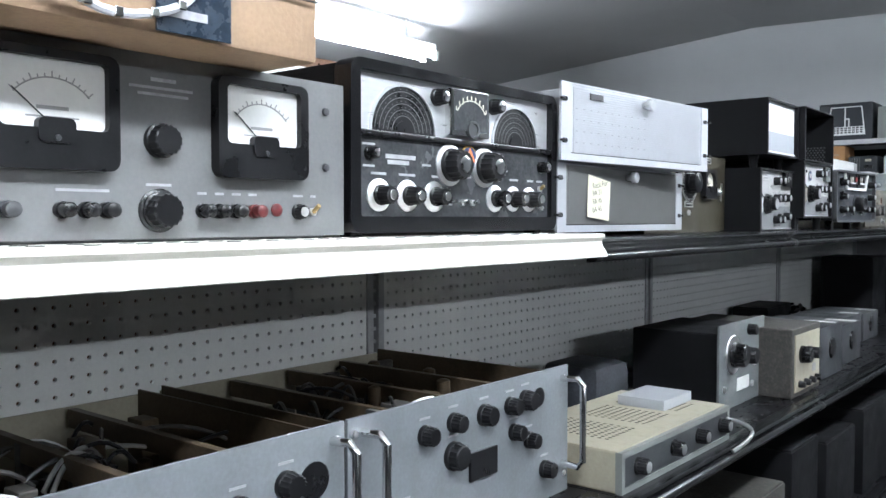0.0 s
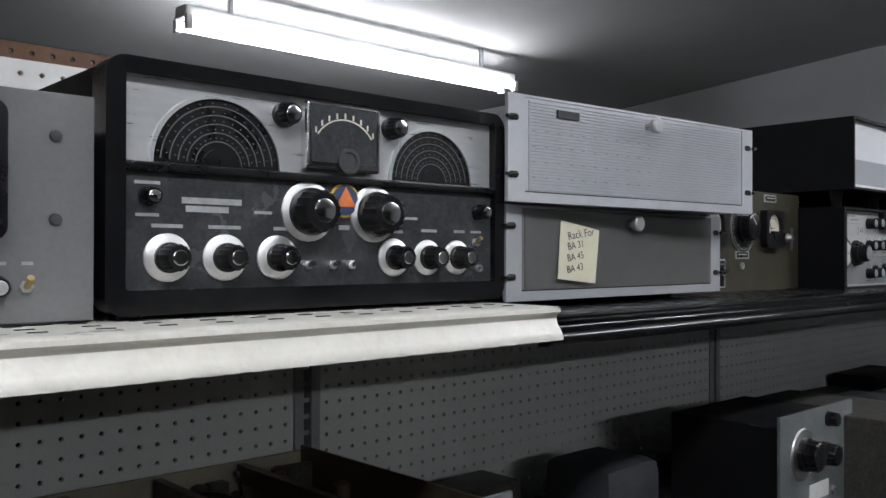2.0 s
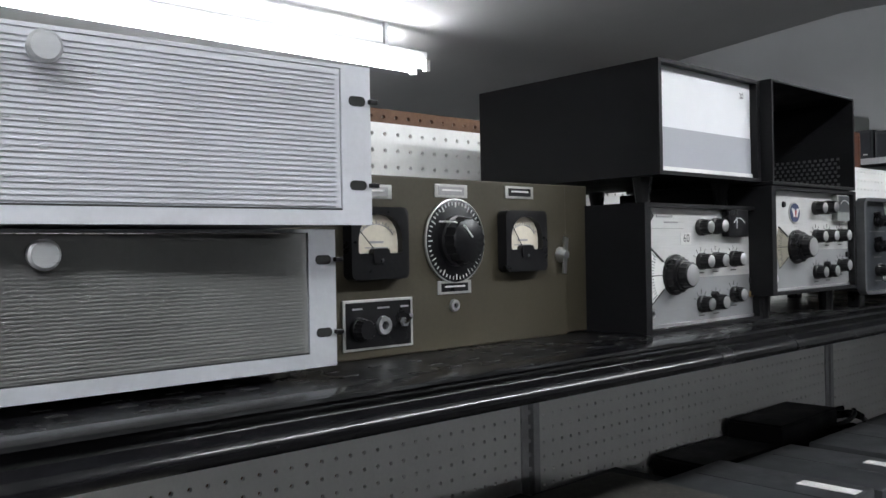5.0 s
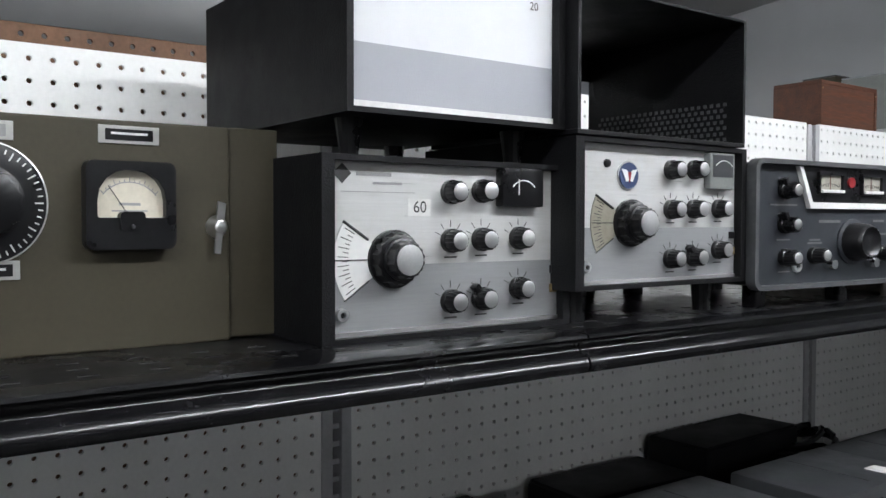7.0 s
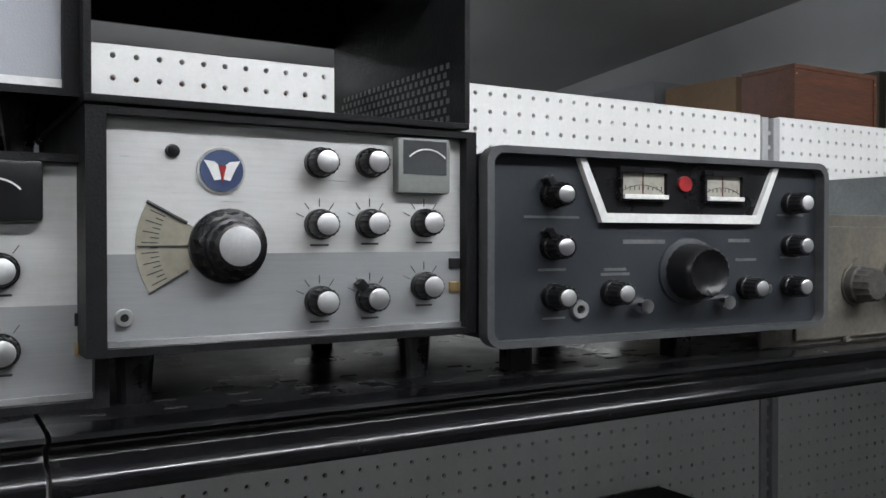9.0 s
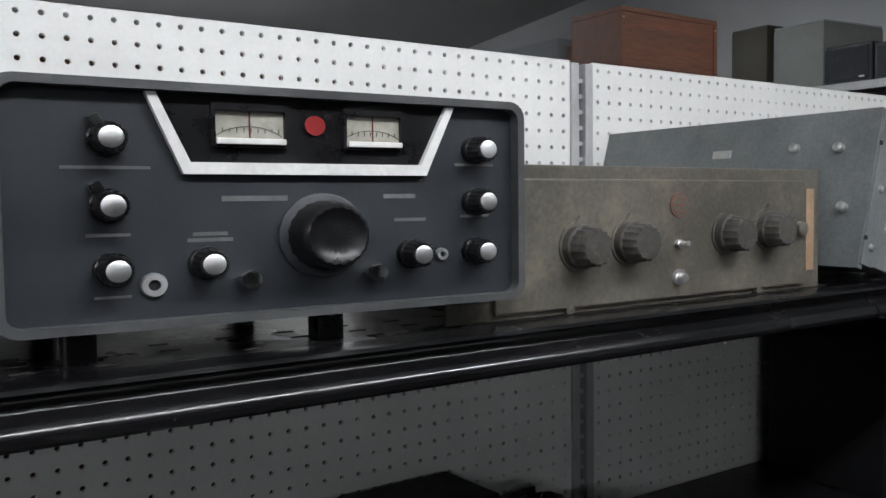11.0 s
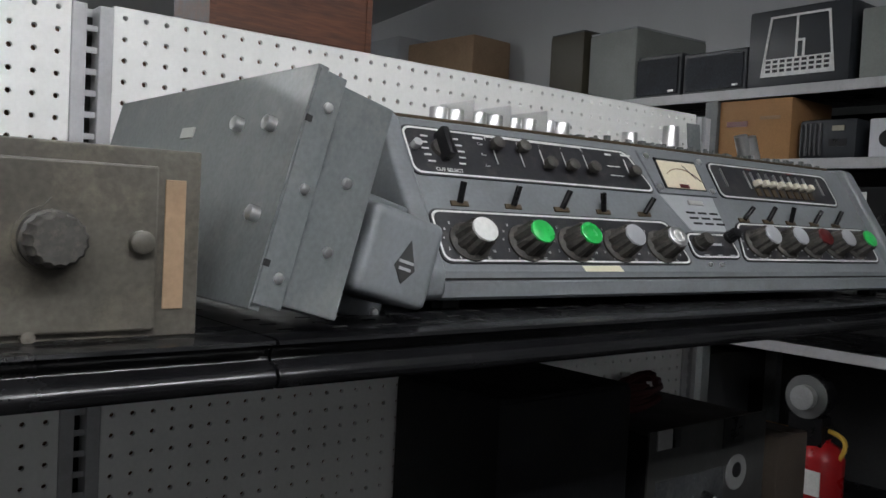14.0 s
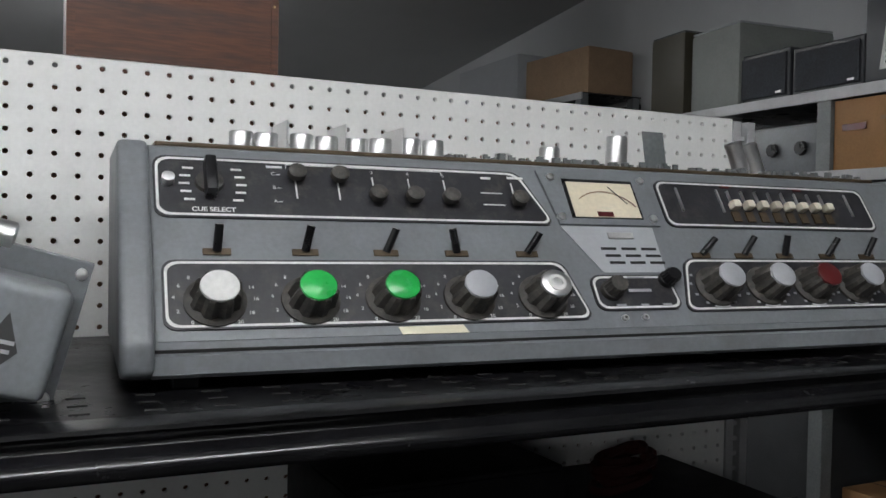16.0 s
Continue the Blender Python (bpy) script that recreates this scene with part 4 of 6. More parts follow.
galaxy("transceiver", -0.652, 2.247, BLACK, 0.0, "black transceiver with brushed silver panel and price sticker", True, "sticker", (0.874, 0.900, 0.880))
galaxy("transceiver", -0.626, 2.519, BLACK, 0.042, "black transceiver on feet with worn silver panel", False, "badge", (0.864, 0.887, 0.845))


def speaker_cabinet():
    X, Y, Z = -0.641, 2.265, 1.5845
    t = thing("speaker_cabinet", "black speaker cabinet with white and grey grille", "speaker", pose(X, Y, Z), size=(0.89, 0.818, 0.81))
    w, h, f = 0.312, 0.178, 0.042
    o = [(0, f), (w, f), (w, f + h), (0, f + h)]
    i = [(0.008, f + 0.006), (w - 0.014, f + 0.006), (w - 0.014, f + h - 0.006), (0.008, f + h - 0.006)]
    part("cabinet", ring(bmesh.new(), o, i, -0.34, 0.012), M["blackmatte"], t)
    part("back", B(-0.34, -0.33, 0.006, w - 0.006, f + 0.004, f + h - 0.004), M["blackmatte"], t)
    part("grille_upper", B(-0.010, 0.0, 0.0075, w - 0.0135, f + 0.076, f + h - 0.0055), M["grille_white"], t, "white upper grille")
    part("grille_lower", B(-0.010, 0.0004, 0.0075, w - 0.0135, f + 0.014, f + 0.076), M["grille_grey"], t, "grey lower grille")
    part("grille_trim", B(-0.010, 0.003, 0.0075, w - 0.0135, f + 0.0055, f + 0.014), M["label_white"], t)
    text("pencilled_number", "20", 0.014, 0.0012, w - 0.045, f + h - 0.030, M["ink"], t)
    for y in (0.035, w - 0.04):
        for x in (-0.04, -0.29):
            part("rubber_foot", lathe(bmesh.new(), [(0, 0), (0, 0.010), (f + 0.002, 0.016), (f + 0.002, 0)], 0, 0, 14), M["black"], t, m=Matrix(((0, 0, 1, x), (0, 1, 0, y), (1, 0, 0, 0), (0, 0, 0, 1))))


speaker_cabinet()


def open_case():
    X, Y, Z = -0.620, 2.518, 1.6140
    t = thing("empty_cabinet", "empty black perforated metal radio cabinet, open front and back", "cabinet", pose(X, Y, Z), size=(0.9, 0.876, 0.822))
    w, h, d = 0.318, 0.182, 0.27
    part("top_sheet", B(-d, 0.008, 0, w, h - 0.004, h, bevel=0.001), M["blackmatte"], t)
    part("bottom_sheet", B(-d, 0.008, 0, w, 0.0, 0.006, bevel=0.001), M["blackmatte"], t)
    part("side_sheet", B(-d, 0.008, 0, 0.005, 0.006, h - 0.004), M["blackmatte"], t)
    part("side_sheet", B(-d, 0.008, w - 0.005, w, 0.006, h - 0.004), M["blackmatte"], t)
    part("back_rail", B(-d, -d + 0.004, 0.005, w - 0.005, h - 0.050, h - 0.004), M["blackmatte"], t)
    bm = bmesh.new()
    for r in range(7):
        for c in range(22):
            x = -0.02 - c * 0.0105 - (0.005 if r % 2 else 0)
            z = 0.014 + r * 0.0085
            box(bm, x - 0.0026, x + 0.0026, w - 0.0056, w - 0.0050, z - 0.0026, z + 0.0026)
    part("perforation", bm, M["rx_bezel"], t)


open_case()


def ham_receiver():
    X, Y, Z = -0.608, 2.822, BLACK - 0.003
    t = thing("communications_receiver", "dark grey receiver with chrome trim and two dial windows", "radio", pose(X, Y, Z, 0, 0, -3.2), size=(0.867, 0.908, 0.815))
    w, z0, z1 = 0.412, 0.032, 0.228
    part("cabinet", B(-0.32, -0.0125, -0.010, 0.258, z0 + 0.006, z1 - 0.004, bevel=0.010), M["rx_grey"], t, smooth=True)
    o = rounded(-0.016, w, z0, z1, 0.016)
    i = rounded(-0.009, w - 0.007, z0 + 0.007, z1 - 0.007, 0.011)
    part("bezel", ring(bmesh.new(), o, i, -0.010, 0.006), M["rx_bezel"], t, smooth=True)
    part("panel", prism(bmesh.new(), rounded(-0.010, w - 0.006, z0 + 0.006, z1 - 0.006, 0.010), -0.011, -0.006), M["rx_grey"], t)
    zt, zb, th = z1 - 0.008, 0.155, 0.0075
    ya, yb, yc, yd = 0.084, 0.110, 0.313, 0.341
    pts = [(ya, zt), (yb, zb), (yc, zb), (yd, zt), (yd - th, zt), (yc - th * 0.7, zb + th * 1.3), (yb + th * 0.7, zb + th * 1.3), (ya + th, zt)]
    # Plain white colour stands in for the bright reflection on the chrome.
    part("chrome_trim", prism(bmesh.new(), pts, -0.006, 0.001), M["label_white"], t, "bright trim strip")
    part("dial_field", prism(bmesh.new(), [(ya + th, zt), (yb + th * 0.7, zb + th * 1.3), (yc - th * 0.7, zb + th * 1.3), (yd - th, zt)], -0.006, -0.0045), M["black"], t)
    for a, b in ((0.134, 0.188), (0.240, 0.289)):
        o2 = rounded(a - 0.003, b + 0.003, 0.178, 0.214, 0.002, 2)
        i2 = rounded(a, b, 0.184, 0.208, 0.001, 2)
        wd = part("dial_window", ring(bmesh.new(), o2, i2, -0.005, 0.001), M["black"], t)
        part("dial_card", B(-0.0045, -0.0035, a, b, 0.184, 0.208), M["dial_film"], wd)
        bm = bmesh.new()
        arc_band(bm, (a + b) / 2, 0.150, 0.045, 0.0456, 55, 125, -0.0035, -0.003, 14)
        for q in range(9):
            box(bm, -0.0035, -0.003, a + 0.006 + q * 0.0055, a + 0.0065 + q * 0.0055, 0.190, 0.194)
        part("dial_print", bm, M["ink"], wd)
        part("dial_cursor", B(-0.003, -0.0026, (a + b) / 2 - 0.0006, (a + b) / 2 + 0.0006, 0.184, 0.208), M["red"], wd)
        part("window_sill", B(-0.004, 0.004, a, b, 0.180, 0.185, bevel=0.001), M["label_white"], wd)
    bd = part("red_badge", disc(-0.0045, 0.214, 0.198, 0.0085, 20, 0.003), M["badge_red"], t, "small round red badge")
    for y, z in ((0.058, 0.182), (0.058, 0.130), (0.060, 0.080), (0.126, 0.082), (0.300, 0.082), (0.365, 0.180), (0.365, 0.130), (0.364, 0.082)):
        knob(t, -0.006, y, z, 0.0135, 0.024, cap=M["alu"], body=M["black"], pointer=(30 if y < 0.059 else 0), capr=0.62)
    big = part("dial_skirt", lathe(bmesh.new(), [(-0.006, 0), (-0.006, 0.037), (-0.003, 0.037), (-0.002, 0.035), (-0.002, 0)], 0.220, 0.102, 40), M["rx_grey"], t, smooth=True)
    part("tuning_knob", lathe(bmesh.new(), [(-0.002, 0), (-0.002, 0.031), (0.012, 0.030), (0.020, 0.029), (0.024, 0.028), (0.027, 0.025), (0.023, 0.020), (0.020, 0.008), (0.022, 0)], 0.220, 0.102, 40, 20, 0.0012, 0.0335), M["black"], big, smooth=True)
    for y, z in ((0.157, 0.067), (0.263, 0.067)):
        part("chrome_button", lathe(bmesh.new(), [(-0.006, 0), (-0.006, 0.008), (0.006, 0.0085), (0.010, 0.0075), (0.011, 0)], y, z, 20), M["chrome"], t, smooth=True)
    jack(t, -0.006, 0.088, 0.066, 0.010)
    jack(t, -0.006, 0.330, 0.080, 0.006)
    bars(t, -0.0058, [(0.165, 0.135, 0.052, 0.0045), (0.290, 0.136, 0.030, 0.0040), (0.058, 0.160, 0.060, 0.0025), (0.058, 0.107, 0.030, 0.0025), (0.130, 0.106, 0.026, 0.003), (0.130, 0.101, 0.034, 0.003), (0.300, 0.114, 0.030, 0.003), (0.365, 0.166, 0.040, 0.0025), (0.365, 0.116, 0.030, 0.0025), (0.06, 0.058, 0.025, 0.002)], M["dial_ring"])
    for y in (0.04, 0.235):
        for x in (-0.04, -0.28):
            part("rubber_foot", B(x - 0.012, x + 0.012, y - 0.012, y + 0.012, 0, z0 + 0.010, bevel=0.003), M["black"], t)


ham_receiver()


def dusty_rack():
    X, Y, Z = -0.617, 3.140, BLACK
    t = thing("rack_amplifier", "dusty grey-brown rack amplifier with four black knobs", "amplifier", pose(X, Y, Z), size=(0.883, 0.955, 0.90))
    w, h = 0.552, 0.150
    part("front_panel", B(-0.005, 0, 0, w, 0.0, h, bevel=0.0015), M["dusty"], t)
    part("inner_plate", B(0, 0.005, 0.050, w - 0.034, 0.006, h - 0.014, bevel=0.002), M["dusty"], t)
    part("chassis", B(-0.30, -0.005, 0.06, w - 0.03, 0.0, h - 0.01, bevel=0.003), M["dusty"], t)
    for y, z in ((0.150, 0.068), (0.218, 0.070), (0.370, 0.074), (0.442, 0.077)):
        k = part("knob_skirt", lathe(bmesh.new(), [(0.005, 0), (0.005, 0.025), (0.007, 0.025), (0.007, 0)], y, z, 24), M["dusty"], t)
        knob(k, 0.007, y, z, 0.0222, 0.028, body=M["dustblack"])
        part("pointer", prism(bmesh.new(), [(y - 0.008, z + 0.021), (y + 0.008, z + 0.021), (y, z + 0.031)], 0.005, 0.009), M["dusty"], k)
    bd = part("round_badge", disc(0.005, 0.292, 0.108, 0.0135, 24, 0.002), M["badge_worn"], t, "worn round maker's badge")
    part("badge_field", disc(0.007, 0.292, 0.108, 0.0112, 24, 0.0008), M["dusty"], bd)
    bars(bd, 0.008, [(0.292, 0.108, 0.014, 0.003), (0.292, 0.1145, 0.010, 0.002), (0.292, 0.1015, 0.010, 0.002)], M["badge_worn"])
    toggle(t, 0.005, 0.292, 0.065, M["alu"], 0.012, 5)
    part("stud", lathe(bmesh.new(), [(0.005, 0), (0.005, 0.009), (0.009, 0.009), (0.009, 0.005), (0.016, 0.005), (0.017, 0)], 0.292, 0.028, 12), M["alu"], t, smooth=True)
    for y, z in ((0.066, 0.062), (0.505, 0.076)):
        part("latch_knob", lathe(bmesh.new(), [(0.005, 0), (0.005, 0.009), (0.012, 0.009), (0.014, 0.006), (0.014, 0)], y, z, 16), M["dusty"], t, smooth=True)
    for y in (0.14, 0.43):
        part("bead", lathe(bmesh.new(), [(0, 0), (0, 0.006), (0.005, 0.005), (0.006, 0)], y, 0.004, 10), M["dusty"], t)
    part("adhesive_strip", B(0, 0.0015, 0.524, 0.540, 0.022, 0.126, bevel=0.0005), M["card"], t, "strip of old masking tape")
    part("edge_label", B(0, 0.0015, 0.006, 0.028, 0.132, 0.142), M["label_white"], t)


dusty_rack()


def tilted_chassis():
    t = thing("amplifier_chassis", "grey steel amplifier chassis leaning on its side, transformer attached", "chassis", pose(-0.587, 3.697, BLACK + 0.004, -15.5, 0, 0), size=(0.85, 0.80, 0.875))
    part("box", B(-0.50, 0.0, 0.0, 0.086, 0.028, 0.232, bevel=0.002), M["chassis"], t)
    part("face_plate", B(-0.52, 0.004, -0.012, 0.0, 0.018, 0.240, bevel=0.0015), M["chassis"], t, "mottled grey chassis face")
    part("flange", B(0.0005, 0.0070, -0.0105, 0.020, 0.024, 0.236, bevel=0.001), M["chassis"], t)
    for z in (0.050, 0.130, 0.205):
        screw(t, 0.0070, 0.008, z, 0.0055)
    for z in (0.085, 0.150):
        screw(t, 0.001, 0.055, z, 0.0055)
    for z in (0.06, 0.19):
        part("notch", B(0.006, 0.0076, -0.0115, -0.005, z - 0.003, z + 0.003), M["hole"], t)
    bp = part("badge_plate", B(-0.27, -0.235, -0.0138, -0.012, 0.180, 0.192), M["plate"], t)
    for x, z in ((-0.05, 0.185), (-0.12, 0.188), (-0.03, 0.10)):
        b = lathe(bmesh.new(), [(0, 0), (0, 0.007), (0.010, 0.007), (0.012, 0.004), (0.012, 0)], 0, 0, 12)
        bmesh.ops.transform(b, matrix=Matrix.Translation((x, -0.012, z)) @ Matrix.Rotation(radians(-90), 4, "Z"), verts=b.verts)
        part("stud", b, M["alu"], t, smooth=True)
    tr = part("transformer", B(-0.110, -0.012, 0.104, 0.204, 0.060, 0.150, bevel=0.012, seg=3), M["bluegrey"], t, "blue-grey potted transformer", smooth=True)
    part("mounting_flange", B(-0.116, -0.109, 0.084, 0.218, 0.040, 0.172, bevel=0.002), M["bluegrey"], tr)
    part("printed_mark", prism(bmesh.new(), [(0.146, 0.096), (0.160, 0.080), (0.174, 0.096), (0.160, 0.124)], -0.0125, -0.0112), M["ink"], tr)
    bars(tr, -0.0108, [(0.160, 0.102, 0.020, 0.003), (0.160, 0.095, 0.016, 0.003)], M["faint_ink"])
    for z in (0.05, 0.160):
        screw(tr, -0.109, 0.209, z, 0.006)
    cn = lathe(bmesh.new(), [(0, 0), (0, 0.014), (0.06, 0.014), (0.062, 0.011), (0.062, 0)], 0, 0, 20)
    bmesh.ops.transform(cn, matrix=Matrix.Translation((-0.12, 0.084, 0.175)) @ Matrix.Rotation(radians(90), 4, "Z"), verts=cn.verts)
    part("capacitor_can", cn, M["alu"], t, "bright aluminium capacitor can", smooth=True)


tilted_chassis()


def console():
    X, Y, Z = -0.678, 3.928, BLACK
    t = thing("mixing_console", "blue-grey broadcast mixing console with sloping front", "mixing console", pose(X, Y, Z, 0, 0, -2.6), size=(0.86, 0.925, 0.825))
    w = 1.03
    slope = math.atan2(0.105, 0.173)
    prof = [(-0.33, 0.014), (0.0, 0.014), (0.004, 0.018), (0.004, 0.036), (-0.002, 0.040), (-0.004, 0.048), (-0.124, 0.246), (-0.130, 0.248), (-0.33, 0.248)]
    bm = bmesh.new()
    a = [bm.verts.new((x, 0.020, z)) for x, z in prof]
    b = [bm.verts.new((x, w - 0.02, z)) for x, z in prof]
    for i in range(len(prof)):
        j = (i + 1) % len(prof)
        bm.faces.new((a[i], b[i], b[j], a[j]))
    bm.faces.new(a)
    bm.faces.new(b[::-1])
    bmesh.ops.recalc_face_normals(bm, faces=bm.faces)
    part("body", bm, M["bluegrey"], t)
    part("seam", B(-0.004, 0.0015, 0.022, w - 0.022, 0.0385, 0.0415), M["hole"], t)
    eprof = [(-0.34, 0.014), (0.002, 0.014), (0.012, 0.022), (0.013, 0.050), (-0.106, 0.246), (-0.118, 0.252), (-0.34, 0.252)]
    for y0 in (-0.006, w - 0.022):
        bm = bmesh.new()
        a = [bm.verts.new((x, y0, z)) for x, z in eprof]
        b = [bm.verts.new((x, y0 + 0.028, z)) for x, z in eprof]
        for i in range(len(eprof)):
            j = (i + 1) % len(eprof)
            bm.faces.new((a[i], b[i], b[j], a[j]))
        bm.faces.new(a)
        bm.faces.new(b[::-1])
        bmesh.ops.recalc_face_normals(bm, faces=bm.faces)
        bmesh.ops.bevel(bm, geom=list(bm.edges), offset=0.008, segments=3, affect="EDGES", profile=0.5, clamp_overlap=True)
        part("end_cheek", bm, M["bluegrey"], t, "rounded end cheek", smooth=True)
    for fy in (0.05, w - 0.05):
        for fx in (-0.03, -0.28):
            part("rubber_foot", B(fx - 0.012, fx + 0.012, fy - 0.012, fy + 0.012, 0, 0.016, bevel=0.002), M["black"], t)
    # the sloping face: local x out of the face, y along, z up the slope
    face = new("sloping_panel", bpy.data.meshes.new("sloping_panel"))
    face.parent = t
    face.matrix_basis = Matrix.Translation((-0.010, -3.968, 0.059)) @ Matrix.Rotation(-slope, 4, "Y")
    bm = B(-0.004, 0.0005, 3.992, 4.974, -0.012, 0.214)
    bm.to_mesh(face.data)
    bm.free()
    face.data.materials.append(M["bluegrey"])

    def plate(pts, label):
        p = part("control_plate", prism(bmesh.new(), pts, 0.0005, 0.003), M["con_black"], face, label)
        part("white_border", ring(bmesh.new(), inset_poly(pts, 0.0022), inset_poly(pts, 0.0048), 0.003, 0.0034), M["white_ink"], p)
        return p

    def cornered(y0, y1, z0, z1, cut, side):
        r = rounded(y0, y1, z0, z1, 0.012, 4)
        out = []
        for y, z in r:
            f = (z - z0) / (z1 - z0)
            if side == "r" and y > (y0 + y1) / 2:
                y -= cut * f
            if side == "l" and y < (y0 + y1) / 2:
                y += cut * f
            out.append((y, z))
        return out

    up = plate(cornered(3.994, 4.418, 0.128, 0.206, 0.030, "r"), "black upper switch plate with white border")
    lo = plate(cornered(3.998, 4.432, -0.001, 0.077, 0.020, "r"), "black fader knob plate with white border")
    up2 = plate(cornered(4.572, 4.915, 0.130, 0.204, 0.0, "r"), "black upper key plate")
    lo2 = plate(cornered(4.555, 4.955, 0.006, 0.082, 0.020, "l"), "black knob plate with white border")
    mid = plate(cornered(4.440, 4.552, 0.010, 0.058, 0.006, "r"), "small black headphone plate")
    # upper plate
    text("lettering", "CUE SELECT", 0.0075, 0.0045, 4.048, 0.137, M["white_ink"], up, bold=0.0002)
    part("push_button", lathe(bmesh.new(), [(0.003, 0), (0.003, 0.006), (0.014, 0.006), (0.015, 0)], 4.007, 0.172, 12), M["alu"], up, smooth=True)
    sk = part("selector_knob", B(0.003, 0.026, 4.040, 4.051, 0.150, 0.194, bevel=0.003), M["black"], up, smooth=True)
    part("knob_base", lathe(bmesh.new(), [(0.003, 0), (0.003, 0.014), (0.008, 0.013), (0.008, 0)], 4.0455, 0.172, 20), M["dustblack"], sk)
    rows = []
    for k in range(5):
        rows += [(4.026 - 0.004 * math.sin(k * 0.8), 0.190 - 0.010 * k, 0.010, 0.0024), (4.072 + 0.004 * math.sin(k * 0.8), 0.190 - 0.010 * k, 0.010, 0.0024)]
    rows += [(4.348, 0.172, 0.026, 0.0014), (4.348, 0.155, 0.026, 0.0014), (4.345, 0.194, 0.012, 0.003), (4.382, 0.196, 0.020, 0.003), (4.110, 0.196, 0.016, 0.003)]
    bars(up, 0.0034, rows, M["white_ink"])
    for k, s in enumerate("CBA"):
        text("lettering", s, 0.006, 0.0045, 4.108, 0.186 - 0.018 * k, M["white_ink"], up)
    bars(up, 0.0034, [(4.113, 0.186 - 0.018 * k, 0.004, 0.0008) for k in range(3)] + [(4.207, 0.200, 0.170, 0.0008), (4.122, 0.1975, 0.0008, 0.005), (4.292, 0.1975, 0.0008, 0.005)], M["white_ink"])
    for k, (y, v) in enumerate(((4.130, 0.182), (4.174, 0.182), (4.212, 0.158), (4.252, 0.158), (4.293, 0.158), (4.375, 0.158))):
        if k < 5:
            text("lettering", str(k + 1), 0.006, 0.0045, y, 0.194, M["white_ink"], up)
        part("lever_slot", B(0.003, 0.0036, y - 0.0008, y + 0.0008, 0.155, 0.188), M["white_ink"], up)
        kn = part("lever_knob", lathe(bmesh.new(), [(0.003, 0), (0.003, 0.004), (0.010, 0.004), (0.012, 0.0095), (0.020, 0.0095), (0.022, 0.007), (0.022, 0)], y, v, 16), M["dustblack"], up, smooth=True)
    # toggles on the painted strip
    for k, y in enumerate((4.048, 4.131, 4.213, 4.290, 4.372, 4.604, 4.668, 4.732, 4.802, 4.870)):
        tg = part("toggle_switch", B(0.0005, 0.003, y - 0.013, y + 0.013, 0.083, 0.091, bevel=0.001), M["chassis_rust"], face)
        p = Vector((0.003, y, 0.088))
        d = Vector((0.62, (0.05, 0.15, 0.32, -0.25, 0.5, 0.75, 0.45, 0.0, 0.5, 0.3)[k], 0.72)).normalized()
        part("bat_lever", sweep([p, p + d * 0.011, p + d * 0.013, p + d * 0.026, p + d * 0.028], 0.0042, 10), M["black"], tg, smooth=True)
    # fader knobs
    caps = [M["label_white"], M["green"], M["green"], M["rackframe"], M["alu"]]
    for k, y in enumerate((4.043, 4.130, 4.211, 4.292, 4.376)):
        kn = part("fader_knob", lathe(bmesh.new(), [(0.003, 0), (0.003, 0.028), (0.006, 0.028), (0.009, 0.0235), (0.034, 0.0205), (0.037, 0.018), (0.037, 0)], y, 0.029, 24, 8, 0.0035, 0.0236), M["dustblack"], lo, "black fluted fader knob", smooth=True)
        part("knob_cap", lathe(bmesh.new(), [(0.036, 0), (0.036, 0.0172), (0.039, 0.0168), (0.040, 0.0155), (0.0395, 0)], y, 0.029, 24), caps[k], kn, ("white", "green", "green", "grey", "aluminium")[k] + " knob cap", smooth=True)
        if k == 4:
            part("cap_ring", lathe(bmesh.new(), [(0.0398, 0.010), (0.0410, 0.010), (0.0410, 0.006), (0.0398, 0.006)], y, 0.029, 24), M["label_white"], kn)
        text("lettering", ("MON.", "CHAN. 1", "CHAN. 2", "CHAN. 3", "CHAN. 4")[k], 0.0066, 0.0045, y, 0.0045 + (0.002 * k if k else 0), M["white_ink"], lo)
        for q, s in enumerate(("0", "2", "4", "6", "8", "14", "16", "18", "20")):
            a = radians((235, 205, 175, 150, 128, 25, 0, -30, -55)[q])
            text("dial_number", s, 0.0055, 0.0045, y + 0.036 * math.cos(a), 0.031 + 0.031 * math.sin(a), M["white_ink"], lo)
    caps2 = [M["rackframe"], M["rackframe"], M["red"], M["rackframe"], M["green"]]
    for k, y in enumerate((4.606, 4.680, 4.752, 4.822, 4.890)):
        kn = part("fader_knob", lathe(bmesh.new(), [(0.003, 0), (0.003, 0.028), (0.006, 0.028), (0.009, 0.0235), (0.034, 0.0205), (0.037, 0.018), (0.037, 0)], y, 0.040, 24, 8, 0.0035, 0.0236), M["dustblack"], lo2, "dusty fluted fader knob", smooth=True)
        part("knob_cap", lathe(bmesh.new(), [(0.036, 0), (0.036, 0.0172), (0.039, 0.0168), (0.040, 0.0155), (0.0395, 0)], y, 0.040, 24), caps2[k], kn, smooth=True)
        bars(lo2, 0.0034, [(y + 0.034 * math.cos(radians(a)), 0.042 + 0.030 * math.sin(radians(a)), 0.004, 0.003) for a in (235, 205, 175, 150, 25, 0, -30, -55)] + [(y, 0.012, 0.022, 0.004)], M["faint_ink"])
    # VU meter block
    vb = part("meter_bezel", prism(bmesh.new(), [(4.424, 0.130), (4.560, 0.130), (4.566, 0.210), (4.412, 0.210)], 0.0005, 0.004), M["bluegrey"], face)
    part("meter_glass", B(0.0038, 0.0052, 4.442, 4.538, 0.139, 0.198), M["black"], vb)
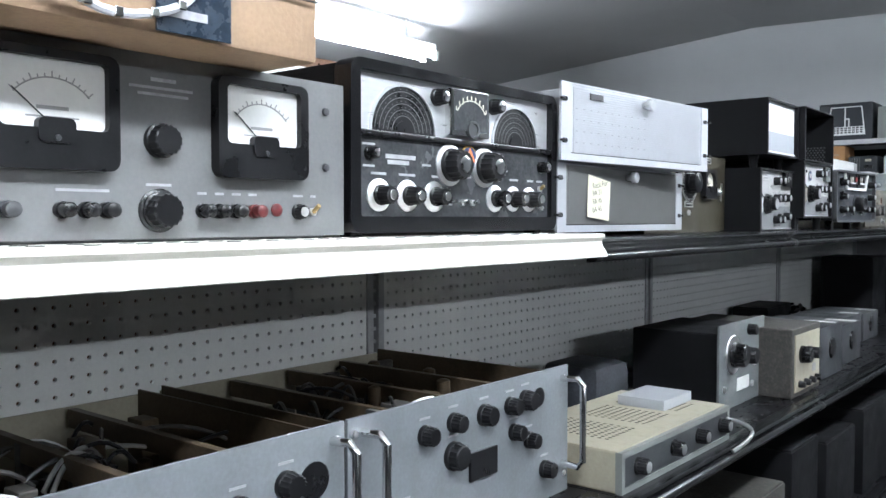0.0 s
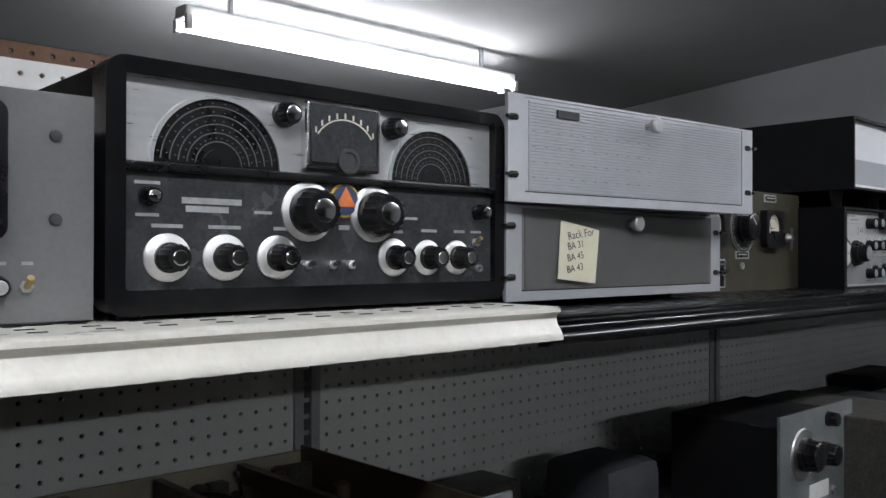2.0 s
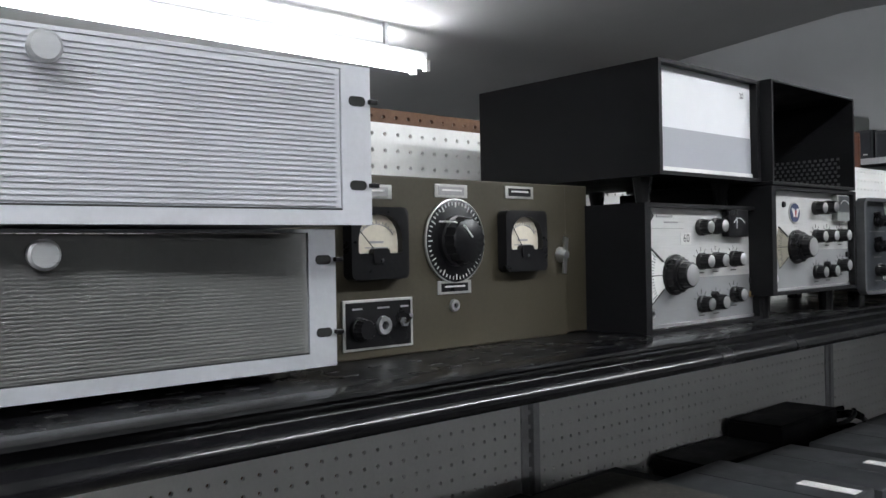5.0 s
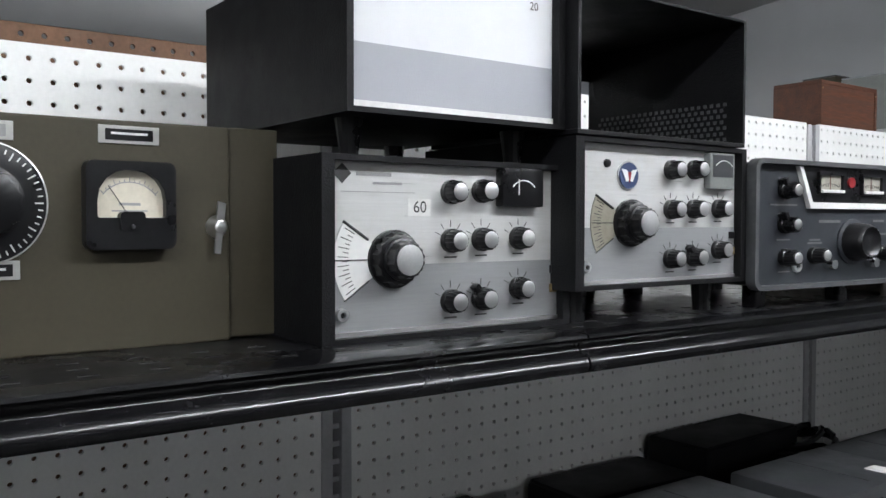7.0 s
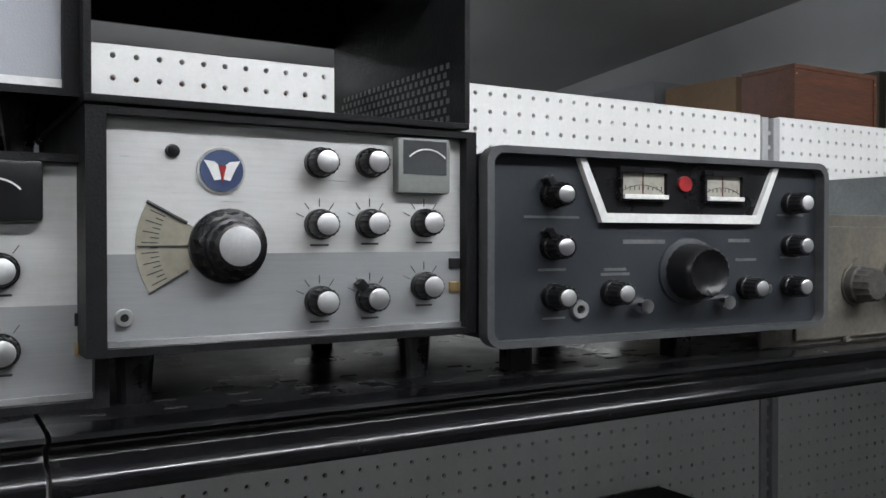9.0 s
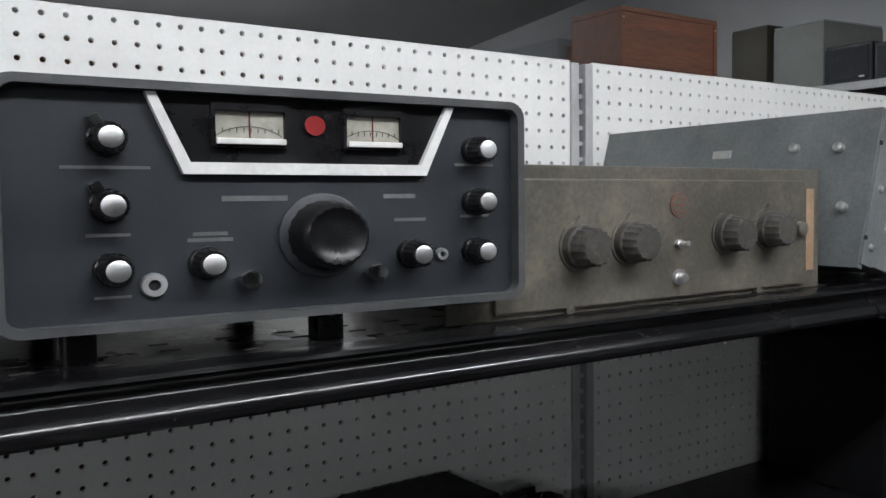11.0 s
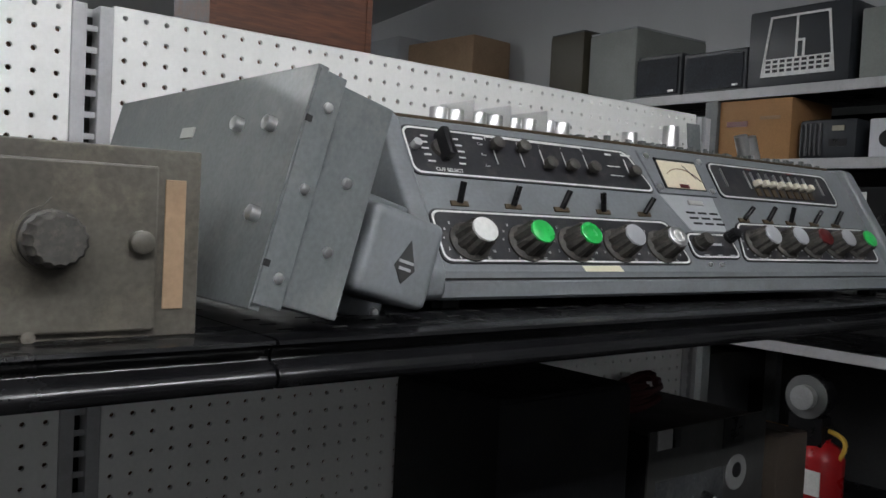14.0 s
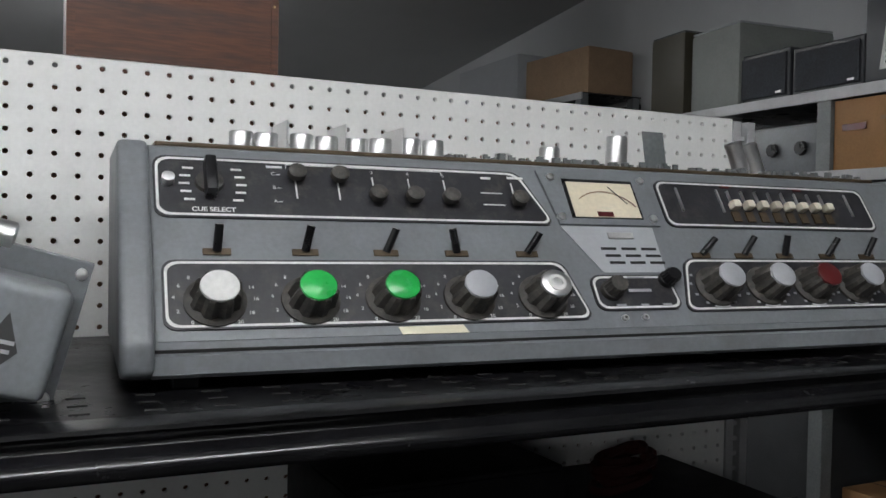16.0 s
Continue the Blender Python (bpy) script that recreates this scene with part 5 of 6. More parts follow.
    vf = part("meter_face", B(0.005, 0.0062, 4.446, 4.535, 0.140, 0.193), M["dial_yellow"], vb, "yellowed level meter face")
    bm = arc_band(bmesh.new(), 4.490, 0.128, 0.050, 0.0515, 62, 130, 0.0062, 0.0068, 18)
    part("meter_arc", bm, M["card"], vf)
    part("meter_red_arc", arc_band(bmesh.new(), 4.490, 0.128, 0.050, 0.0515, 35, 62, 0.0062, 0.0068, 10), M["red"], vf)
    part("red_flag", B(0.0062, 0.0068, 4.476, 4.497, 0.141, 0.148), M["red"], vf)
    part("needle", sweep([(0.008, 4.520, 0.160), (0.008, 4.500, 0.186)], 0.0006, 6), M["ink"], vf)
    for y in (4.428, 4.552):
        for v in (0.140, 0.200):
            screw(vb, 0.004, y, v, 0.006)
    cp = part("centre_plate", prism(bmesh.new(), [(4.462, 0.062), (4.545, 0.062), (4.548, 0.128), (4.424, 0.128)], 0.0005, 0.0018), M["rackframe"], face)
    part("maker_badge", B(0.0018, 0.004, 4.482, 4.516, 0.110, 0.119, bevel=0.001), M["plate"], cp)
    bm = bmesh.new()
    for r in range(3):
        for c in range(3):
            y = 4.478 + c * 0.027 + r * 0.003
            box(bm, 0.0018, 0.0024, y - 0.010, y + 0.010, 0.094 - r * 0.010, 0.0975 - r * 0.010)
    part("vent_slot", bm, M["hole"], cp)
    knob(mid, 0.003, 4.462, 0.036, 0.013, 0.022, body=M["dustblack"])
    knob(mid, 0.003, 4.540, 0.050, 0.011, 0.020, body=M["black"])
    bars(mid, 0.0034, [(4.500, 0.036, 0.030, 0.004), (4.470, 0.016, 0.012, 0.003), (4.500, 0.016, 0.010, 0.003), (4.530, 0.016, 0.012, 0.003), (4.500, 0.054, 0.022, 0.002)], M["faint_ink"])
    # key row on the far upper plate
    for k in range(8):
        y = 4.680 + k * 0.022
        kk = part("lever_key", B(0.003, 0.016, y - 0.006, y + 0.006, 0.158, 0.170, bevel=0.003), M["dial_cream"], up2, "cream lever key", smooth=True)
        part("key_stem", B(0.003, 0.006, y - 0.001, y + 0.001, 0.170, 0.190), M["alu"], kk)
        part("key_skirt", B(0.003, 0.005, y - 0.006, y + 0.006, 0.140, 0.156), M["chassis_rust"], kk)
    for y in (4.602, 4.664, 4.880):
        part("lever_slot", B(0.003, 0.005, y - 0.0012, y + 0.0012, 0.155, 0.192), M["alu"], up2)
    bars(up2, 0.0034, [(4.680, 0.197, 0.014, 0.004), (4.80, 0.197, 0.014, 0.004)], M["red"])
    # wear
    part("label_remnant", prism(bmesh.new(), [(4.215, -0.012), (4.285, -0.012), (4.280, -0.0025), (4.212, -0.003)], 0.0005, 0.0011), M["paper"], face, "torn scrap of old paper label")
    for y in (4.470, 4.496):
        jack(face, 0.0005, y, 0.000, 0.004)
    part("rear_deck", B(-0.33, -0.138, 0.03, w - 0.03, 0.248, 0.254, bevel=0.002), M["chassis_rust"], t)
    # valves, cans and shields on the deck
    rnd = random.Random(4)
    for k, y in enumerate((4.086, 4.112, 4.150, 4.178, 4.212, 4.240, 4.275, 4.303)):
        h = rnd.uniform(0.018, 0.023)
        c = lathe(bmesh.new(), [(0, 0), (0, 0.0125), (h * 0.9, 0.0125), (h, 0.011), (h, 0)], 0, 0, 18)
        part("shield_can", c, M["alu"], t, "bright valve shield can", smooth=True, m=Matrix(((0, 0, 1, -0.165), (0, 1, 0, y - 3.968), (1, 0, 0, 0.254), (0, 0, 0, 1))))
    for y in (4.132, 4.196, 4.262):
        part("shield_plate", B(-0.23, -0.15, y - 3.969, y - 3.967, 0.254, 0.288), M["alu"], t, m=None)
    for y, h, r in ((4.464, 0.024, 0.013), (4.562, 0.046, 0.014), (4.40, 0.012, 0.010)):
        part("capacitor_can", lathe(bmesh.new(), [(0, 0), (0, r), (h * 0.92, r), (h, r * 0.9), (h, 0)], 0, 0, 18), M["alu"], t, smooth=True, m=Matrix(((0, 0, 1, -0.18), (0, 1, 0, y - 3.968), (1, 0, 0, 0.254), (0, 0, 0, 1))))
    part("bent_plate", prism(bmesh.new(), [(0.640, 0.254), (0.672, 0.254), (0.664, 0.310), (0.632, 0.310)], -0.18, -0.178), M["chassis"], t)
    for k in range(2):
        c = lathe(bmesh.new(), [(0, 0), (0, 0.012), (0.05, 0.012), (0.052, 0)], 0, 0, 16)
        part("leaning_can", c, M["alu"], t, smooth=True, m=Matrix.Translation((-0.18, 0.80 + k * 0.026, 0.256)) @ Matrix.Rotation(radians(22), 4, "X") @ Matrix.Rotation(radians(-90), 4, "Y"))
    bm = bmesh.new()
    for k in range(260):
        y, x = rnd.uniform(0.35, w - 0.04), rnd.uniform(-0.24, -0.142)
        s = rnd.uniform(0.0018, 0.0042)
        box(bm, x - s, x + s, y - s, y + s, 0.254, 0.254 + rnd.uniform(0.003, 0.009))
    part("terminal_lug", bm, M["chassis"], t)["kind"] = "stuff"


console()


# ---- things on the lower shelf ----
rng = random.Random(11)


def open_rack_unit(Y, w, knobs, label, left_handle, right_handle):
    """A rack receiver without its cover: grey panel, handles, open chassis full of parts."""
    X, h = -0.612, 0.206
    t = thing("rack_receiver", label, "radio equipment", pose(X, Y, LOW), "open rack receivers")
    part("front_panel", B(-0.005, 0, 0, w, 0.0, h, bevel=0.001), M["bluegrey"], t)
    part("chassis_plate", B(-0.40, -0.005, 0.02, w - 0.02, 0.02, 0.07), M["chassis_rust"], t)
    for y in (0.015, w - 0.019):
        part("side_rail", B(-0.41, -0.005, y, y + 0.004, 0.0, h - 0.012), M["chassis_rust"], t)
    part("back_rail", B(-0.415, -0.41, 0.015, w - 0.015, 0.0, h - 0.02), M["tan"], t)
    for k in range(3):
        y = w * (0.26 + 0.24 * k)
        part("cross_rail", B(-0.40, -0.02, y, y + 0.012, h - 0.045, h - 0.02, bevel=0.001), M["chassis_rust"], t)
    for k in range(46):
        x, y = rng.uniform(-0.38, -0.04), rng.uniform(0.04, w - 0.05)
        hh = rng.uniform(0.04, 0.115)
        if k % 3 == 0:
            part("valve_shield", lathe(bmesh.new(), [(0, 0), (0, 0.011), (hh, 0.011), (hh + 0.003, 0.006), (hh + 0.003, 0)], 0, 0, 12), M["chassis_rust"], t, smooth=True, m=Matrix(((0, 0, 1, x), (0, 1, 0, y), (1, 0, 0, 0.07), (0, 0, 0, 1))))
        else:
            sx, sy = rng.uniform(0.006, 0.026), rng.uniform(0.006, 0.022)
            part("component", B(x - sx, x + sx, y - sy, y + sy, 0.07, 0.07 + hh, bevel=0.002), rng.choice([M["chassis_rust"], M["grey_dark"], M["dustblack"], M["dustblack"], M["black"]]), t)
    for k in range(22):
        p = Vector((rng.uniform(-0.36, -0.05), rng.uniform(0.05, w - 0.1), h - 0.05))
        q = p + Vector((rng.uniform(-0.1, 0.1), rng.uniform(-0.12, 0.12), 0))
        mid = (p + q) / 2 + Vector((0, 0, rng.uniform(0.02, 0.06)))
        part("wire", sweep([(p * (1 - s) + mid * s) * (1 - s) + (mid * (1 - s) + q * s) * s for s in [i / 8 for i in range(9)]], 0.0028, 6), rng.choice([M["black"], M["black"], M["dustblack"], M["alu"]]), t, smooth=True)
    for y, z, r in knobs:
        knob(t, 0, y, z, r, 0.02, body=M["black"])
        bars(t, 0.0002, [(y, z + r + 0.008, 0.022, 0.003)], M["faint_ink"])
    for y, on in ((0.025, left_handle), (w - 0.02, right_handle)):
        if on:
            pts = [(0, y, h - 0.02), (0.03, y, h - 0.018), (0.04, y, h - 0.028), (0.04, y, h - 0.10), (0.04, y, h - 0.15), (0.03, y, h - 0.16), (0, y, h - 0.158)]
            part("handle", sweep(pts, 0.0055, 10), M["chrome"], t, "bright curved carrying handle", smooth=True)
    for y in (0.012, w - 0.012):
        for z in (h - 0.02, 0.03):
            screw(t, 0, y, z, 0.005)
    return t


u1 = open_rack_unit(0.252, 0.500, [(0.345, 0.140, 0.016), (0.410, 0.152, 0.016), (0.270, 0.125, 0.02), (0.16, 0.14, 0.016)], "grey rack receiver with cover off and dusty open chassis", False, True)
part("phone_jack", disc(0.0, 0.452, 0.146, 0.022, 20), M["black"], u1)
part("red_tag", B(0, 0.001, 0.395, 0.435, 0.098, 0.130), M["red"], u1)
u2 = open_rack_unit(0.757, 0.502, [(0.140, 0.160, 0.014), (0.200, 0.166, 0.014), (0.270, 0.164, 0.016), (0.335, 0.166, 0.014), (0.375, 0.168, 0.016), (0.20, 0.12, 0.02), (0.345, 0.125, 0.013), (0.385, 0.105, 0.013), (0.43, 0.05, 0.014), (0.10, 0.06, 0.018)], "grey rack receiver with cover off beside another", True, True)
part("meter_window", B(0, 0.004, 0.235, 0.300, 0.075, 0.115, bevel=0.001), M["black"], u2)
part("phone_jack", disc(0.0, 0.415, 0.166, 0.015, 20), M["black"], u2)


def tan_unit():
    t = thing("tan_equipment_case", "dusty tan metal equipment case with perforated lid", "equipment case", pose(-0.525, 1.282, LOW))
    w, h = 0.46, 0.070
    part("case", B(-0.24, -0.008, 0, w, 0.0, h, bevel=0.004), M["tan"], t)
    bm = bmesh.new()
    for a, b in ((0.06, 0.17), (0.20, 0.31), (0.34, 0.43)):
        for r in range(10):
            for c in range(int((b - a) / 0.012)):
                x, y = -0.06 - r * 0.014, a + c * 0.012
                box(bm, x - 0.003, x + 0.003, y - 0.002, y + 0.002, h, h + 0.0004)
    part("perforation", bm, M["hole"], t)["kind"] = "stuff"
    o = [(0, 0), (w, 0), (w, h - 0.002), (0, h - 0.002)]
    part("front_bezel", ring(bmesh.new(), o, inset_poly(o, 0.010), -0.012, 0.0), M["speckle"], t)
    part("front_plate", B(-0.010, -0.002, 0.008, w - 0.008, 0.008, h - 0.010), M["grey_dark"], t)
    for y in (0.06, 0.20, 0.31, 0.42):
        knob(t, -0.006, y, 0.036, 0.015, 0.024, body=M["black"], cap=M["alu"])
    pts = [(0.0, w - 0.04 + 0.06 * math.sin(i * 0.35), h - 0.02 - i * 0.007) for i in range(10)]
    part("cable", sweep([(0.01 + 0.03 * math.sin(i * 0.3), p[1], p[2]) for i, p in enumerate(pts)], 0.004, 8), M["alu"], t, smooth=True)


tan_unit()


def plain_box(name, label, cat, x0, x1, y0, y1, z0, z1, material, bevel=0.006, rz=0.0, lid=None, group=""):
    """A small case: body, a lid line and a handle or label."""
    t = thing(name, label, cat, pose((x0 + x1) / 2, (y0 + y1) / 2, z0, 0, 0, rz), group)
    dx, dy, h = (x1 - x0) / 2, (y1 - y0) / 2, z1 - z0
    part("body", B(-dx, dx, -dy, dy, 0, h, bevel=bevel), material, t, smooth=True)
    if material in (M["card"], M["card2"], M["shade_card"]):
        part("flap_seam", B(-dx * 0.97, dx * 0.97, -0.0015, 0.0015, h, h + 0.0008), M["ink"], t)
    if lid:
        part("lid", B(-dx + 0.004, dx - 0.004, -dy + 0.004, dy - 0.004, h - 0.002, h + 0.004, bevel=0.002), lid, t)
    return t


plain_box("small_carton", "small pale grey box lying on a case", "box", -0.70, -0.60, 1.60, 1.73, 1.08, 1.100, M["rackframe"], 0.002)
plain_box("cloth_bundle", "dark grey covered bundle behind the cases", "bundle", -0.95, -0.80, 1.70, 1.86, LOW, 1.13, M["cloth"], 0.03)
plain_box("dark_case", "dark brown equipment case at the back", "equipment case", -1.04, -0.94, 1.40, 1.64, LOW, 1.10, M["dustblack"], 0.01)


def generator():
    t = thing("signal_generator", "grey signal generator with round dial and cables", "test instrument", pose(-0.626, 1.945, LOW))
    w, h = 0.300, 0.200
    part("case", B(-0.22, -0.006, 0.010, w - 0.010, 0, h - 0.020, bevel=0.004), M["blackmatte"], t)
    part("front_panel", B(-0.006, 0, 0, w, 0.0, h, bevel=0.002), M["chassis"], t)
    d = part("dial_plate", lathe(bmesh.new(), [(0, 0), (0, 0.046), (0.003, 0.044), (0.003, 0)], 0.085, 0.125, 32), M["alu"], t, smooth=True)
    knob(d, 0.003, 0.085, 0.125, 0.030, 0.03, body=M["black"])
    knob(t, 0, 0.165, 0.115, 0.022, 0.03, body=M["black"])
    knob(t, 0, 0.190, 0.175, 0.014, 0.02, body=M["black"])
    part("label_plate", B(0, 0.001, 0.11, 0.19, 0.035, 0.065), M["label_white"], t)
    for y, z in ((0.03, 0.05), (0.21, 0.04), (0.225, 0.09)):
        jack(t, 0, y, z, 0.008)
    return t


generator()


def table_radio():
    t = thing("table_radio", "small dark-cased table instrument with cream panel", "radio", pose(-0.545, 2.205, LOW))
    w, h = 0.235, 0.172
    part("case", B(-0.30, 0.0, 0, w, 0, h, bevel=0.004), M["dustblack"], t)
    part("front_panel", B(0, 0.003, 0.018, w - 0.018, 0.014, h - 0.016), M["tan"], t, "tan front panel")
    knob(t, 0.003, 0.065, 0.105, 0.022, 0.025, body=M["black"])
    knob(t, 0.003, 0.115, 0.105, 0.016, 0.03, body=M["black"])
    bars(t, 0.0032, [(0.18, 0.10, 0.05, 0.003), (0.17, 0.06, 0.03, 0.02)], M["ink_grey"])
    for k in range(4):
        knob(t, 0.003, 0.05 + 0.045 * k, 0.032, 0.009, 0.015, body=M["black"])


table_radio()


def stickered_box(Y, w, x0, x1, h, label):
    t = plain_box("instrument_case", label, "instrument", x0, x1, Y, Y + w, LOW, LOW + h, M["grey_dark"], 0.006, 0, None, "grey instrument cases")
    part("lid_label", B(0.06 * (x1 - x0) + 0.02, 0.02 + 0.4 * (x1 - x0), w * 0.22, w * 0.34, h, h + 0.001), M["label_white"], t, "white paper sticker")
    part("lid_seam", B(-(x1 - x0) / 2 + 0.02, (x1 - x0) / 2 - 0.02, -0.001, 0.001, h, h + 0.0006), M["ink"], t)
    part("front_dial", lathe(bmesh.new(), [(0, 0), (0, 0.03), (0.004, 0.028), (0.004, 0)], 0, h * 0.55, 20), M["black"], t, m=Matrix.Translation(((x1 - x0) / 2, 0, 0)))
    return t


stickered_box(2.50, 0.22, -0.82, -0.56, 0.145, "grey metal instrument case with paper on its lid")
stickered_box(2.80, 0.22, -0.84, -0.58, 0.12, "grey metal instrument case with white sticker")
stickered_box(3.10, 0.27, -0.84, -0.66, 0.11, "low grey instrument case with white sticker")
stickered_box(3.40, 0.22, -0.86, -0.66, 0.10, "low grey instrument case with white sticker")
for y0, y1, z1, x0, x1, rz in ((2.46, 2.72, 1.10, -1.04, -0.90, 2), (2.84, 3.10, 1.10, -1.04, -0.90, -3), (3.14, 3.44, 1.13, -1.05, -0.92, 2), (4.15, 4.42, 1.28, -1.02, -0.80, 1)):
    plain_box("black_case", "dusty black equipment case at the back of the shelf", "equipment case", x0, x1, y0, y1, LOW, z1, M["blackmatte"], 0.008, rz, M["blackmatte"], "black equipment cases")


def cable_heap(x, y, z, s, material, seed, label):
    r = random.Random(seed)
    t = thing("cable_heap", label, "cables", pose(x, y, z), "cable heaps")
    for k in range(9):
        a0, rad = r.uniform(0, 6.28), s * r.uniform(0.5, 1)
        tilt = r.uniform(-0.35, 0.35)
        pts = [(rad * 0.6 * math.cos(a0 + i * 0.45), rad * math.sin(a0 + i * 0.45), 0.006 + k * s * 0.10 + abs(tilt) * rad * (1 + math.sin(i * 0.45 + a0))) for i in range(13)]
        part("cable", sweep(pts, 0.006, 6), material, t, smooth=True)
    return t


cable_heap(-0.93, 3.46, LOW, 0.10, M["black"], 3, "coiled black cables on the shelf")
cable_heap(-0.60, 3.74, LOW, 0.07, M["black"], 5, "coiled black cables on the shelf")
cable_heap(-0.95, 1.78, LOW, 0.06, M["black"], 6, "small coil of black cable")


def last_unit():
    t = thing("receiver_chassis", "pale-fronted receiver chassis with dial cut-outs", "radio equipment", pose(-0.80, 4.466, LOW))
    w, h = 0.325, 0.195
    # Pale front, coloured dark to stand in for the shade down here.
    part("front_panel", B(-0.004, 0, 0, w, 0.0, h, bevel=0.001), M["shade_panel"], t)
    part("case", B(-0.28, -0.004, 0.006, w - 0.006, 0, h - 0.008, bevel=0.003), M["blackmatte"], t)
    part("window", B(0, 0.002, 0.018, 0.055, 0.165, 0.195), M["ink_grey"], t)
    part("window", B(0, 0.002, 0.058, 0.076, 0.165, 0.195), M["black"], t)
    part("window", B(0, 0.002, 0.195, 0.255, 0.145, 0.195), M["black"], t)
    part("lower_field", B(0, 0.0015, 0.02, 0.20, 0.02, 0.115), M["dark_gloss"], t)
    part("keyhole_plate", lathe(bmesh.new(), [(0, 0), (0, 0.030), (0.002, 0.030), (0.002, 0)], 0.238, 0.100, 24), M["grey_panel"], t)
    part("keyhole", disc(0.002, 0.238, 0.104, 0.013, 16), M["black"], t)
    for y, z in ((0.05, 0.06), (0.10, 0.05), (0.15, 0.07)):
        knob(t, 0.0015, y, z, 0.013, 0.018, body=M["black"], cap=M["alu"])


last_unit()
cable_heap(-0.93, 4.60, LOW + 0.187, 0.05, M["redwire"], 8, "tangled red wiring on a chassis, coloured darker for shade")
# Brown carton whose dark colour carries the shade under the shelf.
plain_box("brown_carton", "brown cardboard carton beside a chassis", "box", -0.90, -0.78, 4.80, 4.90, LOW, 1.16, M["shade_card"], 0.003)

# bottom shelf
for y0, y1, z1, m_ in ((1.95, 2.15, 0.84, "dustblack"), (2.2, 2.42, 0.90, "blackmatte"), (2.5, 2.8, 0.86, "blackmatte"), (2.9, 3.3, 0.88, "blackmatte"), (1.3, 1.8, 0.85, "dustblack"), (3.5, 4.0, 0.9, "blackmatte")):
    plain_box("stored_carton", "dusty carton stored on the bottom shelf", "box", -0.80, -0.54, y0, y1, 0.60, z1 - 0.02, M[m_], 0.004, 0, M[m_], "cartons on the bottom shelf")


# ---- behind and beyond the gondola ----
def wooden_cabinet():
    t = thing("wooden_cabinet", "dark stained wooden cabinet on top of the rear shelf", "cabinet", pose(-1.15, 3.897, 1.705, 0, 0, 0))
    w, h, d = 0.268, 0.170, 0.13
    part("top_board", B(-d, 0, 0, w, h - 0.010, h, bevel=0.0015), M["wood"], t)
    part("side_board", B(-d, 0, 0, 0.010, 0, h - 0.010), M["wood"], t)
    part("side_board", B(-d, 0, w - 0.010, w, 0, h - 0.010), M["wood"], t)
    part("front_board", B(-0.012, -0.002, 0.010, w - 0.010, 0, h - 0.010), M["wood"], t)
    for z in (0.02, h - 0.02):
        for y in (0.006, w - 0.006):
            screw(t, -0.0005, y, z, 0.002, M["brass"])


wooden_cabinet()


def steel_rack(x0, x1, y0, y1, levels, posts, name, label):
    t = thing(name, label, "shelving", pose((x0 + x1) / 2, y0, 0))
    cx = (x0 + x1) / 2
    for px in posts:
        for yy in (0.0, y1 - y0 - 0.04):
            part("post", B(px - cx - 0.022, px - cx + 0.022, yy, yy + 0.04, 0, levels[0], bevel=0.002), M["chassis"], t)
    for z in levels:
        part("shelf_board", B(x0 - cx, x1 - cx, 0.004, y1 - y0, z - 0.004, z), M["blackshelf"], t)
        part("shelf_edge", B(x0 - cx, x1 - cx, -0.004, 0.004, z - 0.030, z, bevel=0.002), M["upright"], t)
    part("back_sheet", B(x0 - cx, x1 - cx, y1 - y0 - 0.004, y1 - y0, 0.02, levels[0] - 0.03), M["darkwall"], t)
    return t


steel_rack(-2.36, 0.6, 5.72, 6.2, [1.938, 1.726, 1.50, 1.20, 0.72, 0.40, 0.10], (-2.335, -1.58, -0.50, 0.57), "steel_shelving", "grey steel shelving against the end wall")
steel_rack(-4.7, -3.12, 6.02, 6.34, [2.17, 1.7, 1.2, 0.7, 0.1], (-4.67, -3.15), "tall_shelving", "grey steel shelving in the far corner")
RT = 1.938
plain_box("pale_carton", "pale grey carton on the far shelving", "box", -4.35, -3.70, 6.03, 6.28, 2.17, 2.44, M["rackframe"], 0.004)
plain_box("brown_carton", "crushed brown carton on the far shelving", "box", -3.62, -3.14, 6.04, 6.30, 2.17, 2.38, M["card"], 0.012, 4)
plain_box("plastic_case", "tall olive-grey plastic equipment case", "case", -2.31, -2.13, 5.74, 5.95, RT, 2.205, M["olive"], 0.012, -4, M["grey_dark"])
plain_box("plastic_case", "tall pale grey plastic equipment case", "case", -2.11, -1.88, 5.74, 6.10, RT, 2.185, M["speckle"], 0.014, -5, M["rackframe"])


def small_speaker(x, y, w, h, label):
    t = thing("small_speaker", label, "speaker", pose(x, y, RT, 0, 0, 0), "small speakers")
    part("cabinet", B(0, w, 0.008, 0.22, 0, h, bevel=0.005), M["rx_grey"], t)
    part("grille", B(0.012, w - 0.012, 0.002, 0.010, 0.012, h - 0.012, bevel=0.003), M["cloth"], t, "dusty dark speaker grille")
    part("corner_badge", B(w - 0.045, w - 0.025, 0.0, 0.003, 0.018, 0.024), M["plate"], t)
    return t


small_speaker(-1.925, 5.74, 0.205, 0.143, "small square black speaker with dusty grille")
small_speaker(-1.712, 5.74, 0.228, 0.132, "small square black speaker with dusty grille")


